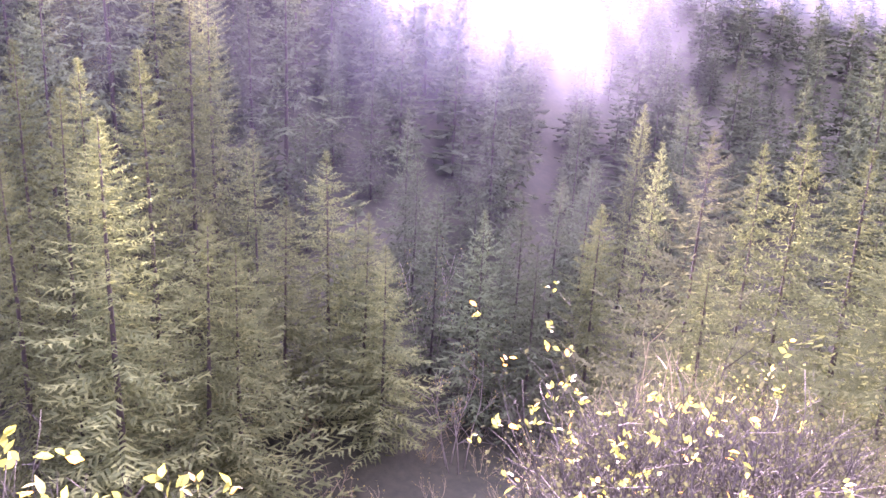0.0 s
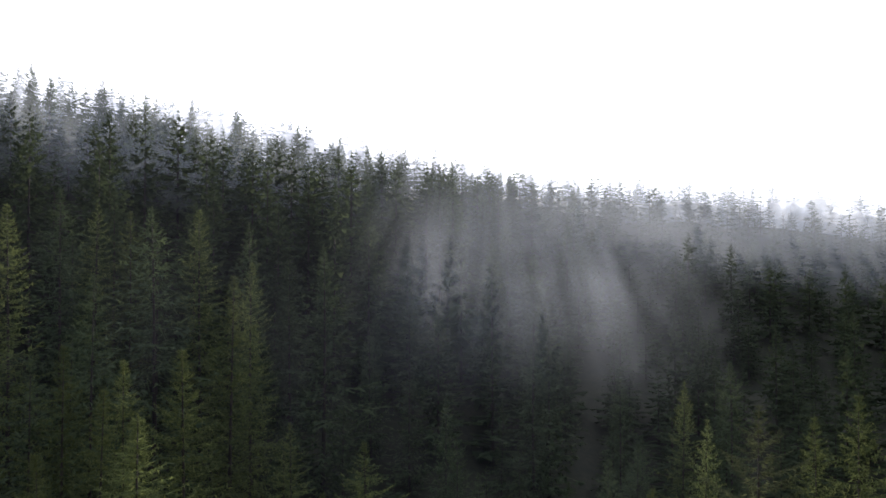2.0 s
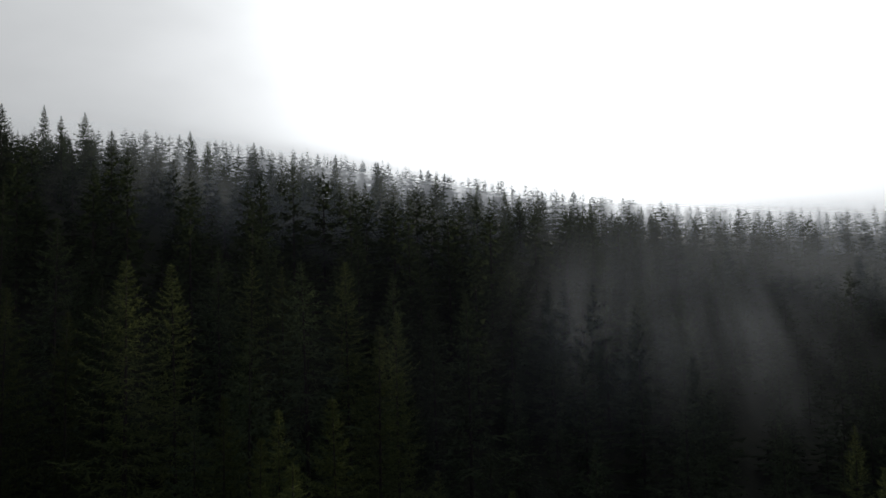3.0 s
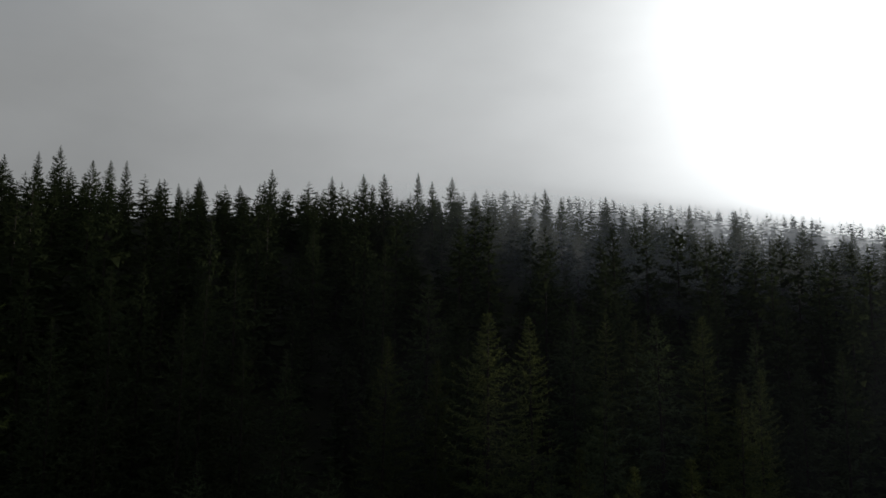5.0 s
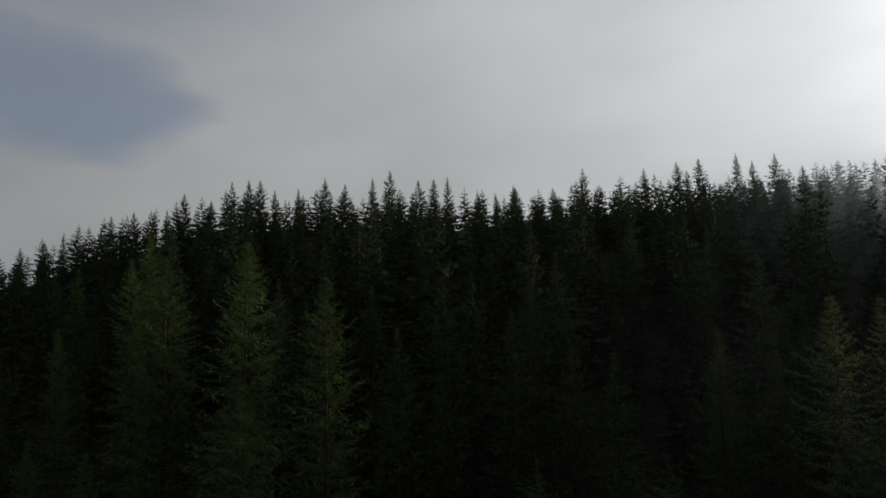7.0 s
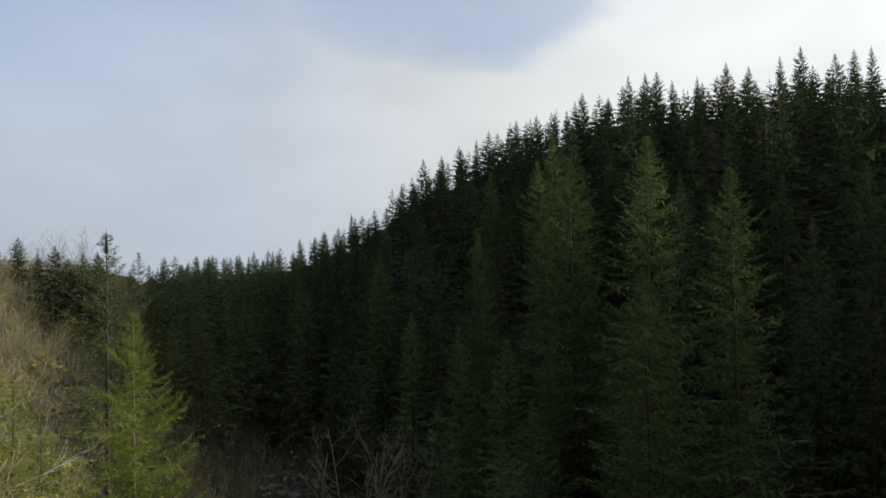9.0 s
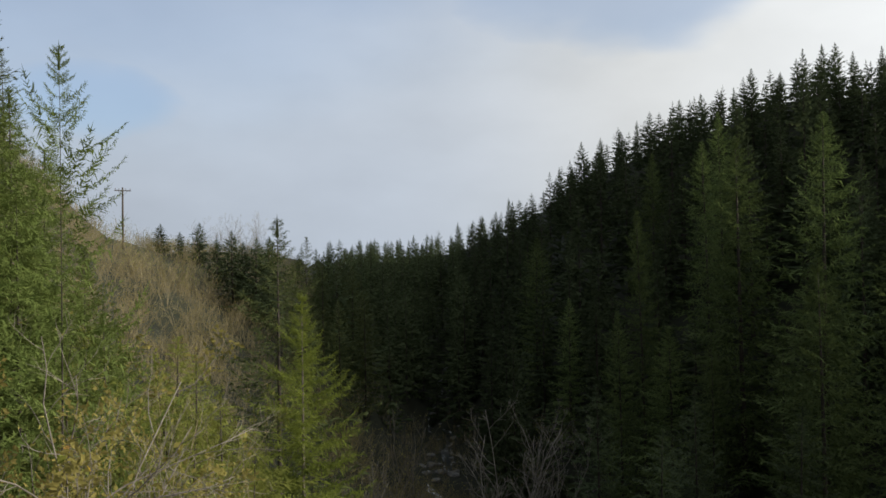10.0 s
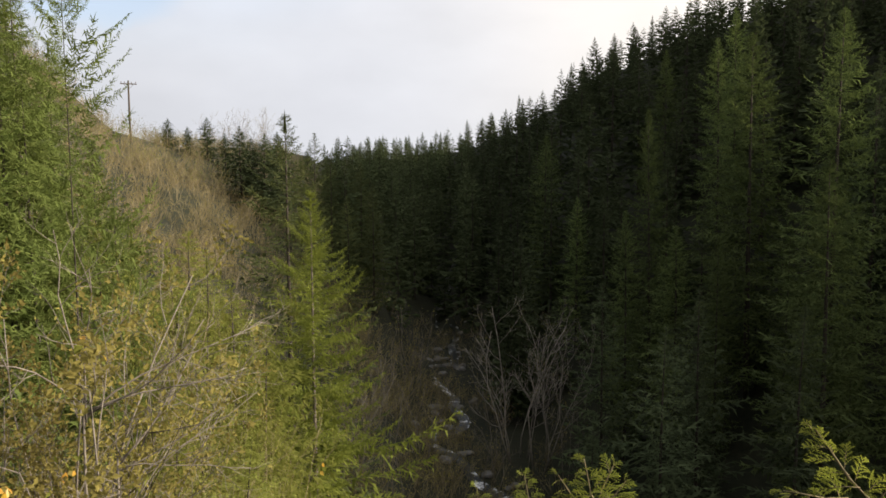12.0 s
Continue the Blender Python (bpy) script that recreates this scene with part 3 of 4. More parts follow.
for k, (yaw, pitch, tall, stout) in enumerate(HILLSIDE):
    plant_top("slim", k, yaw, pitch + 0.3, far_where(yaw, pitch - tall) * 0.84, stout * 1.4, "conifers on the brushy hillside", "dark conifer standing in a brown brushy hillside")
for k, (yaw, pitch, far) in enumerate([(100.4, 2.6, 118), (101.4, 1.0, 125), (99.4, 1.2, 138), (98.4, 1.4, 150), (97.4, 0.6, 150), (100.6, -0.6, 112), (98.3, -1.6, 122), (96.6, -0.8, 140)]):
    plant_top("column", k, yaw, pitch, far, 1.1, "conifers at the valley's bend", "dark conifer at the foot of the brown hillside")
for k, (yaw, pitch, far, stout) in enumerate([(118.5, 14, 46, 0.9), (120.5, 20, 40, 0.9), (121.5, 16, 30, 1.0), (117.3, 8, 52, 0.9), (123.5, 24, 34, 1.0), (119.5, 6.0, 26, 1.0)]):
    plant_top("near" if far < 36 else "column", k, yaw, pitch, far, stout, "conifers above the lookout")

# ---- the wooded slope: the nearer trees singly, the far woods as one ----
step = 8.2
cells = np.stack(np.meshgrid(np.arange(-460, 330, step), np.arange(-60, 450, step), indexing="ij"), -1).reshape(-1, 2)
cells = cells + rng.uniform(-0.46, 0.46, cells.shape) * step
r, yaw = np.hypot(*cells.T), np.degrees(np.arctan2(-cells[:, 0], cells[:, 1]))
foot, far = np.interp(yaw, FOOT_YAW, FOOT_FAR), np.interp(yaw, CREST_YAW, CREST_FAR)
wooded = (yaw > -44) & ((yaw < 98.5) | ((yaw < 101.5) & (r > 125))) & (r > foot + np.where((yaw > 52) & (yaw < 89), -20, 9)) & ((yaw < 93) | (r > 128)) & ((r < far + 26) | ((yaw < 42) & (np.abs(r - far - 125) < 26))) & (r > 62)
cells, r, yaw, far = cells[wooded], r[wooded], yaw[wooded], far[wooded]
taken = np.array(TAKEN)
clear = np.array([np.min(np.hypot(*(taken - c).T)) > 3.4 for c in cells])
cells, r, yaw, far = cells[clear], r[clear], yaw[clear], far[clear]
cz = ground_at(*cells.T)
tall = rng.uniform(13, 29, len(cells)) * np.where(rng.random(len(cells)) < 0.15, 0.65, 1.0) * np.interp(yaw, (-12, -3), (0.58, 1.0))
rear = r > far + 60
tops = np.where(rear, np.interp(yaw, BACK_YAW, BACK), np.interp(yaw, TOPS_YAW, TOPS))
limit = np.tan(np.radians(tops + rng.uniform(-1.0, 0.65, len(cells)) * np.where(rear, 0.3, 1))) * r + EYE - cz
tall = np.minimum(tall, limit)
good = tall > 4.5
cells, r, yaw, far, cz, tall = cells[good], r[good], yaw[good], far[good], cz[good], tall[good]
single = set(np.argsort(r)[:60].tolist())
SHAPES = ((4.3, 0.7), (4.7, 0.76), (3.7, 0.64), (4.6, 0.72), (4.1, 0.8))
LOW = [conifer_crown(rng, 20.0, w, 22, 5, 2, 0, power=p, rise=0.14, sag=0.42, core=0.74, clumps=1.2, breadth=0.26, hang=0.4, stray=0.45) for w, p in SHAPES]
SMALL = [conifer_crown(rng, 20.0, w, 15, 5, 1, 0, power=p, rise=0.14, sag=0.42, core=0.65, clumps=1.0, breadth=0.28, hang=0.4, stray=0.45) for w, p in SHAPES]
REAR = [conifer_crown(rng, 20.0, w, 16, 4, 1, 0, power=p, rise=0.12, sag=0.38, core=0.72, clumps=1.6, breadth=0.3, hang=0.2, stray=0.5) for w, p in SHAPES]
MIDDLE = [conifer_crown(rng, 20.0, w, 30, 5, 3, 0, power=p, rise=0.14, sag=0.42, core=0.65, clumps=1.2, breadth=0.24, hang=0.34, stray=0.5) for w, p in SHAPES]
STEM = tube(np.array([[0, 0, -0.5], [0, 0, 10.0], [0, 0, 19.6]]), np.array([0.2, 0.11, 0.01]), 3)
sprays, bend, stems = [], [], []
for k in range(len(cells)):
    s = tall[k] / 20.0
    if k in single:
        plant("slope", k, *cells[k], cz[k], tall[k], rng.uniform(0.9, 1.25), "conifers on the shaded slope", "dark conifer on the shaded valley slope")
        continue
    a, fat = rng.uniform(0, 6.28), rng.uniform(0.9, 1.3) * (20.0 / max(tall[k], 8)) ** 0.4
    turn = np.array([[math.cos(a) * fat, -math.sin(a) * fat, 0], [math.sin(a) * fat, math.cos(a) * fat, 0], [0, 0, 1]]) * s
    base = np.array([*cells[k], cz[k] - 0.2])
    (bend if yaw[k] > 89.5 else sprays).append((MIDDLE if r[k] < 115 else LOW if r[k] < far[k] + 8 and (yaw[k] > 28 or r[k] < 185) else REAR)[k % 5].reshape(-1, 3) @ turn.T + base)
    stems.append((STEM[0] @ turn.T + base, STEM[1]))
# young trees close the gaps between the others
stand = np.concatenate([cells, np.array(TAKEN)])
for _ in range(6000):
    yaw_, far_ = rng.uniform(-40, 92), math.sqrt(rng.uniform(62 ** 2, 240 ** 2))
    x, y, z = spot(yaw_, far_)
    if far_ < np.interp(yaw_, FOOT_YAW, FOOT_FAR) + 6 or far_ > np.interp(yaw_, CREST_YAW, CREST_FAR) + 6 or np.min(np.hypot(stand[:, 0] - x, stand[:, 1] - y)) < (5.0 if far_ < 0.85 * np.interp(yaw_, CREST_YAW, CREST_FAR) else 3.6):
        continue
    stand = np.concatenate([stand, [[x, y]]])
    room = EYE + far_ * math.tan(radians(float(np.interp(yaw_, TOPS_YAW, TOPS)) - 0.3)) - z
    s, a = min(rng.uniform(0.35, 0.7), max(room, 4) / 20), rng.uniform(0, 6.28)
    turn = np.array([[math.cos(a) * 1.3, -math.sin(a) * 1.3, 0], [math.sin(a) * 1.3, math.cos(a) * 1.3, 0], [0, 0, 1]]) * s
    sprays.append(SMALL[int(rng.integers(5))].reshape(-1, 3) @ turn.T + (x, y, z - 0.2))
    stems.append((STEM[0] @ turn.T + (x, y, z - 0.2), STEM[1]))
far_woods = tagged(new("far_woods"), "dense dark conifer forest covering the far valley slope", "forest", kind="stuff")
v = np.concatenate(sprays)
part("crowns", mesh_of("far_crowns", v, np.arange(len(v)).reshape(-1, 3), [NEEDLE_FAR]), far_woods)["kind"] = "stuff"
v = np.concatenate(bend)
part("crowns", mesh_of("bend_crowns", v, np.arange(len(v)).reshape(-1, 3), [NEEDLE_BEND]), far_woods, "conifers where the valley bends, sunlight painted into their paler green")["kind"] = "stuff"
part("trunks", mesh_of("far_trunks", *join(stems), [BARK]), far_woods)["kind"] = "stuff"

# ---- broad-leaved trees and shrubs ----


def limbs(rng, start, way, length, girth, depth, wander=0.25, split=3, ratio=0.62, rise=0.15, segs=4):
    """A limb and its side limbs as tubes; also the ends of the finest twigs with their directions."""
    pts, d, p = [np.array(start, float)], unit(np.array(way, float)), np.array(start, float)
    for k in range(segs):
        d = unit(d + rng.normal(0, wander / 2, 3) + np.array([0, 0, rise / segs]))
        p = p + d * length / segs
        pts.append(p)
    pts = np.array(pts)
    if depth:
        tubes = [tube(pts, girth * np.linspace(1, 0.35, segs + 1), 5 if depth > 1 else 3)]
    else:
        s = unit(np.cross(d, rng.normal(0, 1, 3))) * girth * 1.3
        tubes = [(np.array([pts[0] - s, pts[0] + s, pts[len(pts) // 2] + s * 0.7, pts[len(pts) // 2] - s * 0.7, pts[-1]]), np.array([[0, 1, 2], [0, 2, 3], [3, 2, 4]]))]
    ends = [(pts[k], d) for k in range(1, segs + 1)] if depth == 0 else []
    if depth:
        for k in range(split):
            f = 0.25 + 0.75 * (k + rng.uniform(0, 1)) / split
            i = min(int(f * segs), segs - 1)
            root = pts[i] + (pts[i + 1] - pts[i]) * (f * segs - i)
            axis = unit(pts[i + 1] - pts[i])
            turn = unit(np.cross(axis, rng.normal(0, 1, 3)))
            got, tips = limbs(rng, root, axis * 0.75 + turn * rng.uniform(0.55, 1.0), length * ratio * rng.uniform(0.7, 1.15) * (1.15 - 0.4 * f), girth * 0.55 * (1.1 - 0.5 * f), depth - 1, wander, split, ratio, rise, max(2, segs - 1))
            tubes += got
            ends += tips
    return tubes, ends


def leaf_blades(rng, ends, size, share, droop=0.2):
    """Kite-shaped leaves at twig ends, two triangles each, a little folded."""
    out = []
    for p, d in ends:
        if rng.random() > share:
            continue
        a = unit(d + rng.normal(0, 0.7, 3) - np.array([0, 0, droop]))
        s = unit(np.cross(a, rng.normal(0, 1, 3)))
        nrm, z = np.cross(a, s), size * rng.uniform(0.6, 1.25)
        mid = p + a * z * 0.5
        l, r_ = mid + s * z * 0.3 + nrm * z * 0.08, mid - s * z * 0.3 + nrm * z * 0.08
        out += [[p, l, p + a * z], [p, p + a * z, r_]]
    return np.array(out).reshape(-1, 3, 3)


def leaf_mesh(tris3, mat):
    """Leaves whose two halves share their rib, so that each is one island."""
    k = len(tris3) // 2
    v = np.concatenate([tris3.reshape(k, 6, 3)[:, :3], tris3.reshape(k, 6, 3)[:, 5:6]], 1).reshape(-1, 3)
    base = np.arange(k)[:, None] * 4
    t = np.concatenate([base + [[0, 1, 2]], base + [[0, 2, 3]]], 1).reshape(-1, 3)
    return mesh_of("leaves", v, t, [mat])


def bush(name, label, category, rng, high, stems, depth, split, girth, bark, leaf=None, size=0.06, share=0.5, lean=0.5, ratio=0.62, wander=0.3, rise=0.2):
    """A shrub or many-stemmed tree: an Empty with its branches, and its leaves if it has any."""
    plant_ = tagged(new(name), label, category)
    tubes, ends = [], []
    for k in range(stems):
        a = k * 2.4 + rng.uniform(-0.5, 0.5)
        t = lean * rng.uniform(0.35, 1.1)
        way = (math.cos(a) * t, math.sin(a) * t, 1.0)
        root = (math.cos(a) * high * 0.03 * stems ** 0.5, math.sin(a) * high * 0.03 * stems ** 0.5, -0.25)
        got, tips = limbs(rng, root, way, high * rng.uniform(0.62, 0.95), girth * rng.uniform(0.7, 1.1), depth, wander, split, ratio, rise, 5)
        part("stem", mesh_of("stem", *got[0], [bark], smooth=True), plant_)
        tubes += got[1:]
        ends += tips
    part("crown", mesh_of("crown", *join(tubes), [bark], smooth=True), plant_)
    if leaf is not None:
        part("foliage", leaf_mesh(leaf_blades(rng, ends, size, share), leaf), plant_)
    return plant_


def scatter(bank, places, group="", stout=(0.85, 1.2), label=""):
    """Sets plants of a bank at places (x, y, z, scale), each bank member itself first."""
    for k, (x, y, z, s) in enumerate(places):
        source = bank[k % len(bank)]
        f = rng.uniform(*stout)
        m = Matrix.LocRotScale((x, y, z), Euler((rng.normal(0, 0.05), rng.normal(0, 0.05), rng.uniform(0, 6.28))), (s * f, s * f, s))
        if k < len(bank):
            source.matrix_basis = m
            tagged(source, label, group=group)
        else:
            keep, source.scale = source.scale.copy(), (1, 1, 1)
            tagged(copy_thing(source, m), label, group=group)
            source.scale = keep


def patch(rng, count, yaws, fars, scales):
    """Random places in a stretch of yaw and distance."""
    return [(*spot(rng.uniform(*yaws), math.sqrt(rng.uniform(fars[0] ** 2, fars[1] ** 2))), rng.uniform(*scales)) for _ in range(count)]


rng = np.random.default_rng(23)
# bare alders along the creek and on the hillside
ALDERS = [bush("alder_tree", "leafless grey alder with several slender stems", "alder tree", rng, 11.0, 5, 3, 5, 0.05, ALDER_BARK, BROWN_LEAF, 0.13, 0.15, lean=0.2, ratio=0.36, rise=0.5) for _ in range(3)]
CLUMP = bush("alder_tree", "leafless grey alder clump with many fine twigs beside the creek", "alder tree", rng, 22.0, 11, 3, 8, 0.1, WHITE_BARK, OLIVE, 0.16, 0.1, lean=0.13, ratio=0.3, rise=0.5)
CLUMP.location = spot(86.0, 97)
scatter(ALDERS, [(*spot(83.6, 90), 1.3), (*spot(88.6, 90), 1.1), (*spot(93.5, 92), 1.1), (*spot(95.2, 100), 1.2), (*spot(94.0, 120), 1.3), (*spot(96.5, 84), 1.0), (*spot(97.8, 75), 1.0),
                 (*spot(95.6, 70), 0.9), (*spot(-5.5, 54), 1.0), (*spot(-8.0, 60), 0.9), (*spot(-3.0, 66), 1.0), (*spot(105.8, 168), 0.75), (*spot(104.6, 172), 0.9), (*spot(103.4, 176), 1.0), (*spot(106.6, 170), 0.7), (*spot(107.2, 166), 0.7), (*spot(105.2, 170), 0.9), (*spot(104.0, 172), 0.95), (*spot(98.6, 66), 1.0), (*spot(100.3, 60), 0.9)],
        "leafless alders")
# brown brush over the sunny hillside
BRUSH = []
for k in range(5):
    tubes, ends = [], []
    for j in range(5):
        a = j * 1.25 + rng.uniform(0, 0.6)
        got, tips = limbs(rng, (math.cos(a) * 0.3, math.sin(a) * 0.3, -0.3), (math.cos(a) * 0.5, math.sin(a) * 0.5, 1), rng.uniform(2.0, 3.2), 0.025, 1, 0.4, 6, 0.5, 0.25, 2)
        tubes += got
        ends += tips
    BRUSH.append((join(tubes), leaf_blades(rng, ends, 0.12, 1.0).reshape(-1, 3)))


def brush_cover(name, label, places, leaf, bark, leafy=1.0):
    """A spread of brush that nobody could count, as one thing of branches and leaves."""
    whole = tagged(new(name), label, "brush", kind="stuff")
    twigs, leaves = [], []
    for x, y, z, s in places:
        (v, t), l = BRUSH[rng.integers(len(BRUSH))]
        a = rng.uniform(0, 6.28)
        turn = np.array([[math.cos(a), -math.sin(a), 0], [math.sin(a), math.cos(a), 0], [0, 0, 1]]) * s
        twigs.append((v @ turn.T + (x, y, z), t))
        some = l.reshape(-1, 6, 3)[rng.random(len(l) // 6) < leafy].reshape(-1, 3)
        leaves.append(some @ turn.T + (x, y, z))
    part("branches", mesh_of("branches", *join(twigs), [bark]), whole)["kind"] = "stuff"
    part("leaves", leaf_mesh(np.concatenate(leaves).reshape(-1, 3, 3), leaf), whole)["kind"] = "stuff"
    return whole


brush_cover("hillside_brush", "brown leafless brush and dry bracken covering the hillside", patch(rng, 620, (97.5, 119), (36, 130), (0.6, 1.25)) + patch(rng, 120, (100, 122), (16, 50), (0.6, 1.1)) + patch(rng, 260, (101, 112), (40, 120), (0.4, 0.7)), BROWN_LEAF, TWIG)
brush_cover("crest_brush", "yellowing olive brush along the top of the hillside", patch(rng, 330, (98.5, 118), (115, 186), (0.8, 1.4)) + patch(rng, 280, (99.5, 111), (160, 218), (0.6, 1.1)), OLIVE, TWIG)
brush_cover("creekside_brush", "dark brown brush along the creek", patch(rng, 120, (84, 98), (70, 175), (0.8, 1.5)) + patch(rng, 90, (-14, 30), (22, 60), (0.6, 1.1)) + patch(rng, 130, (91.5, 99.5), (38, 128), (0.9, 1.6)), BROWN_LEAF, TWIG)
brush_cover("slope_brush", "olive and yellowing brush on the near slope", patch(rng, 130, (-40, -15), (11, 62), (0.6, 1.1)) + patch(rng, 60, (102, 124), (6, 30), (0.4, 0.8)), SAGE, TWIG, 0.6)

brush_cover("golden_brush", "sunlit olive and golden brush below the firs", patch(rng, 60, (-29.5, -22.5), (17, 34), (0.5, 0.95)), OLIVE, TWIG)
brush_cover("verge_brush", "pale bare twigs with a few yellow leaves along the verge", patch(rng, 75, (-42, -13), (2.6, 6.5), (0.14, 0.24)) + patch(rng, 80, (-42, -15.5), (4.5, 13), (0.16, 0.34)) + patch(rng, 190, (-32, -13.5), (4.2, 12), (0.2, 0.38)), SAGE, GREY_TWIG, 1.0)

# ---- the near left bank ----


def risen(high, yaw, pitch, far):
    """A place and the scale at which a plant of a given height reaches a pitch."""
    x, y, z = spot(yaw, far)
    return x, y, z, (EYE + far * math.tan(radians(pitch)) - z) / high


rng = np.random.default_rng(41)
SPRUCE = conifer("bright green young spruce with a clean slender trunk", rng, 17.0, 4.7, (42, 6, 20, 2), NEEDLE_FRESH, SPRUCE_BARK, bare=0.05, power=0.72, sag=0.5, rise=0.15, upturn=0.32, core=0.35, clumps=2.0, breadth=0.2, hang=0.12, loose=0.22, gaps=0.12)
x, y, z = spot(100.75, 27)
SPRUCE.matrix_basis = Matrix.LocRotScale((x, y, z), Euler((0, 0, 0.6)), (1, 1, (EYE + 27 * math.tan(radians(-1.1)) - z) / 17.0))
for k, (yaw, pitch, far) in enumerate([(-30.6, -7.8, 21), (-22.4, -15.5, 21), (-36.0, -4.0, 24), (-34.0, -10.0, 18)]):
    plant_top("full", k, yaw, pitch, far, 1.5, "bushy conifers on the near slope", "bushy green conifer among shrubs on the near slope")
SAPLING = conifer("thin young spruce with sparse upturned boughs", rng, 7.0, 1.7, (28, 5, 24, 1), NEEDLE_LIT, stem=0.4, bare=0.06, power=0.5, sag=0.15, rise=0.2, upturn=0.2, core=0, breadth=0.12, hang=0.06, loose=0.2)
x, y, z = spot(115.6, 13)
SAPLING.matrix_basis = Matrix.LocRotScale((x, y, z), Euler((0, 0, 2.0)), (1, 1, (EYE + 13 * math.tan(radians(14.5)) - z) / 7.0))
for k, (yaw, pitch, far) in enumerate([(116.6, 8.5, 24), (114.3, 2.5, 23), (118.2, 12, 20), (113.0, -1.5, 20), (116.0, 0.5, 18), (117.0, 6.5, 16), (119.0, 13, 16), (114.8, -3.5, 15), (121.0, 10, 14)]):
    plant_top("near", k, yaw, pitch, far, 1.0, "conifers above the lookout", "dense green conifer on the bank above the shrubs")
plant_top("column", 1, 102.3, 4.3, 34, 1.05, label="tall dark green conifer behind a young spruce on the bank")
CEDARS = [conifer("yellow-green young cedar with hanging feathery sprays", rng, 6.0, 1.6, (22, 6, 10, 1), CEDAR, bare=0.04, power=0.6, sag=0.95, rise=0.3, upturn=0.1, core=0.5, clumps=2, hang=0.4) for _ in range(2)]
for ob in CEDARS:
    ob.name = "cedar_tree"
scatter(CEDARS, [risen(6.0, *p) for p in ((109.2, -3.6, 26), (106.3, -4.4, 25), (107.8, -5.0, 23), (110.6, -3.4, 22), (105.3, -7.0, 23), (104.6, -9.5, 21), (106.8, -8.6, 19), (108.7, -8.4, 18), (110.4, -8.2, 17),
                                          (112.0, -6.0, 18), (112.8, -10.5, 14), (107.6, -12.5, 15), (105.6, -13.0, 17), (109.6, -13.0, 14), (111.2, -14.5, 12), (107.2, -17.0, 13), (113.6, -3.0, 20))], "young cedars")
LOW_SPRUCE = [conifer("low bright green spruce sapling among the shrubs", rng, 2.0, 1.1, (16, 6, 12, 1), NEEDLE_FRESH, SPRUCE_BARK, power=0.7, sag=0.4, rise=0.15, upturn=0.3, breadth=0.2, clumps=2.0)]
scatter(LOW_SPRUCE, [(*spot(109.6, 8.6), 1.0), (*spot(111.5, 7.8), 0.8), (*spot(107.8, 9.4), 0.85)], "spruce saplings")
BARE = [bush("alder_sapling", "slender grey alder sapling with sparse yellowing leaves", "sapling", rng, 4.2, 5, 3, 7, 0.014, ALDER_BARK, DRY_LEAF, 0.05, 0.85, lean=0.14, ratio=0.32, rise=0.4) for _ in range(2)]
scatter(BARE, [(*spot(118.6, 8.2), 1.0), (*spot(118.2, 8.8), 1.2), (*spot(120.0, 7.8), 1.15), (*spot(117.2, 10.5), 1.35), (*spot(119.2, 8.6), 1.3), (*spot(120.8, 9.4), 1.4), (*spot(117.6, 9.8), 1.3)], "alder saplings")


def leaning_alder(yaw, far, fork, ways, length, girth):
    """An alder that forks low into long pale limbs, leaning out over the bank; ways are (sideways, up, away)."""
    x, y, z = spot(yaw, far)
    tree = tagged(new("alder_tree"), "pale leafless alder with long limbs leaning over the bank", "alder tree")
    tree.location = (x, y, z)
    top = EYE + far * math.tan(radians(fork)) - z
    f = np.linspace(0, 1, 6)
    v, t = tube(np.stack([0.05 * np.sin(f * 4), 0.04 * np.sin(f * 5), -0.3 + (top + 0.3) * f], -1), girth * (1.25 - 0.3 * f), 7)
    part("trunk", mesh_of("trunk", v, t, [ALDER_BARK], smooth=True), tree)
    over, out = np.array(toward(yaw - 90, 0)), np.array(toward(yaw, 0))
    twigs, ends = [], []
    for k, (a, b, c, long) in enumerate(ways):
        got, tips = limbs(rng, (0, 0, top - 0.1 + 0.03 * k), over * a + out * c + np.array([0, 0, b]), length * long, girth * 0.85, 2, 0.26, 6, 0.5, 0.12, 6)
        part("limb", mesh_of("limb", *got[0], [ALDER_BARK], smooth=True), tree)
        twigs += got[1:]
        ends += tips
    part("crown", mesh_of("crown", *join(twigs), [ALDER_BARK], smooth=True), tree)
    part("foliage", leaf_mesh(leaf_blades(rng, ends, 0.045, 0.05), DRY_LEAF), tree)
    return tree


leaning_alder(115.3, 7.6, -15.0, [(-0.05, 1, 0.1, 1.1), (0.12, 1, -0.1, 1.0), (0.8, 0.75, 0.1, 1.1), (1.0, 0.8, -0.2, 0.9), (1.0, 0.35, 0.2, 0.9), (-0.6, 0.8, 0, 0.7)], 1.55, 0.012)
leaning_alder(113.4, 7.9, -18.0, [(0.9, 0.5, 0.1, 1.0), (1.0, 0.2, -0.1, 0.9), (0.5, 1.0, 0.1, 1.0), (1.0, 0.9, 0.2, 0.9)], 1.3, 0.010)
SHRUBS = [bush("shrub", "tangled olive-green shrub with small leaves", "shrub", rng, 2.2, 7, 2, 6, 0.007, TWIG, OLIVE, 0.06, 0.9, lean=0.8, rise=0.1) for _ in range(2)]
scatter(SHRUBS, patch(rng, 26, (103, 123), (6.5, 17), (0.8, 1.3)), "small shrubs")
THICKET = [bush("shrub", "tall olive and tan thicket shrub with small leaves on the bank", "shrub", rng, 5.0, 7, 3, 5, 0.012, TWIG, OLIVE, 0.065, 0.8, lean=0.2, ratio=0.36, rise=0.4) for _ in range(3)]
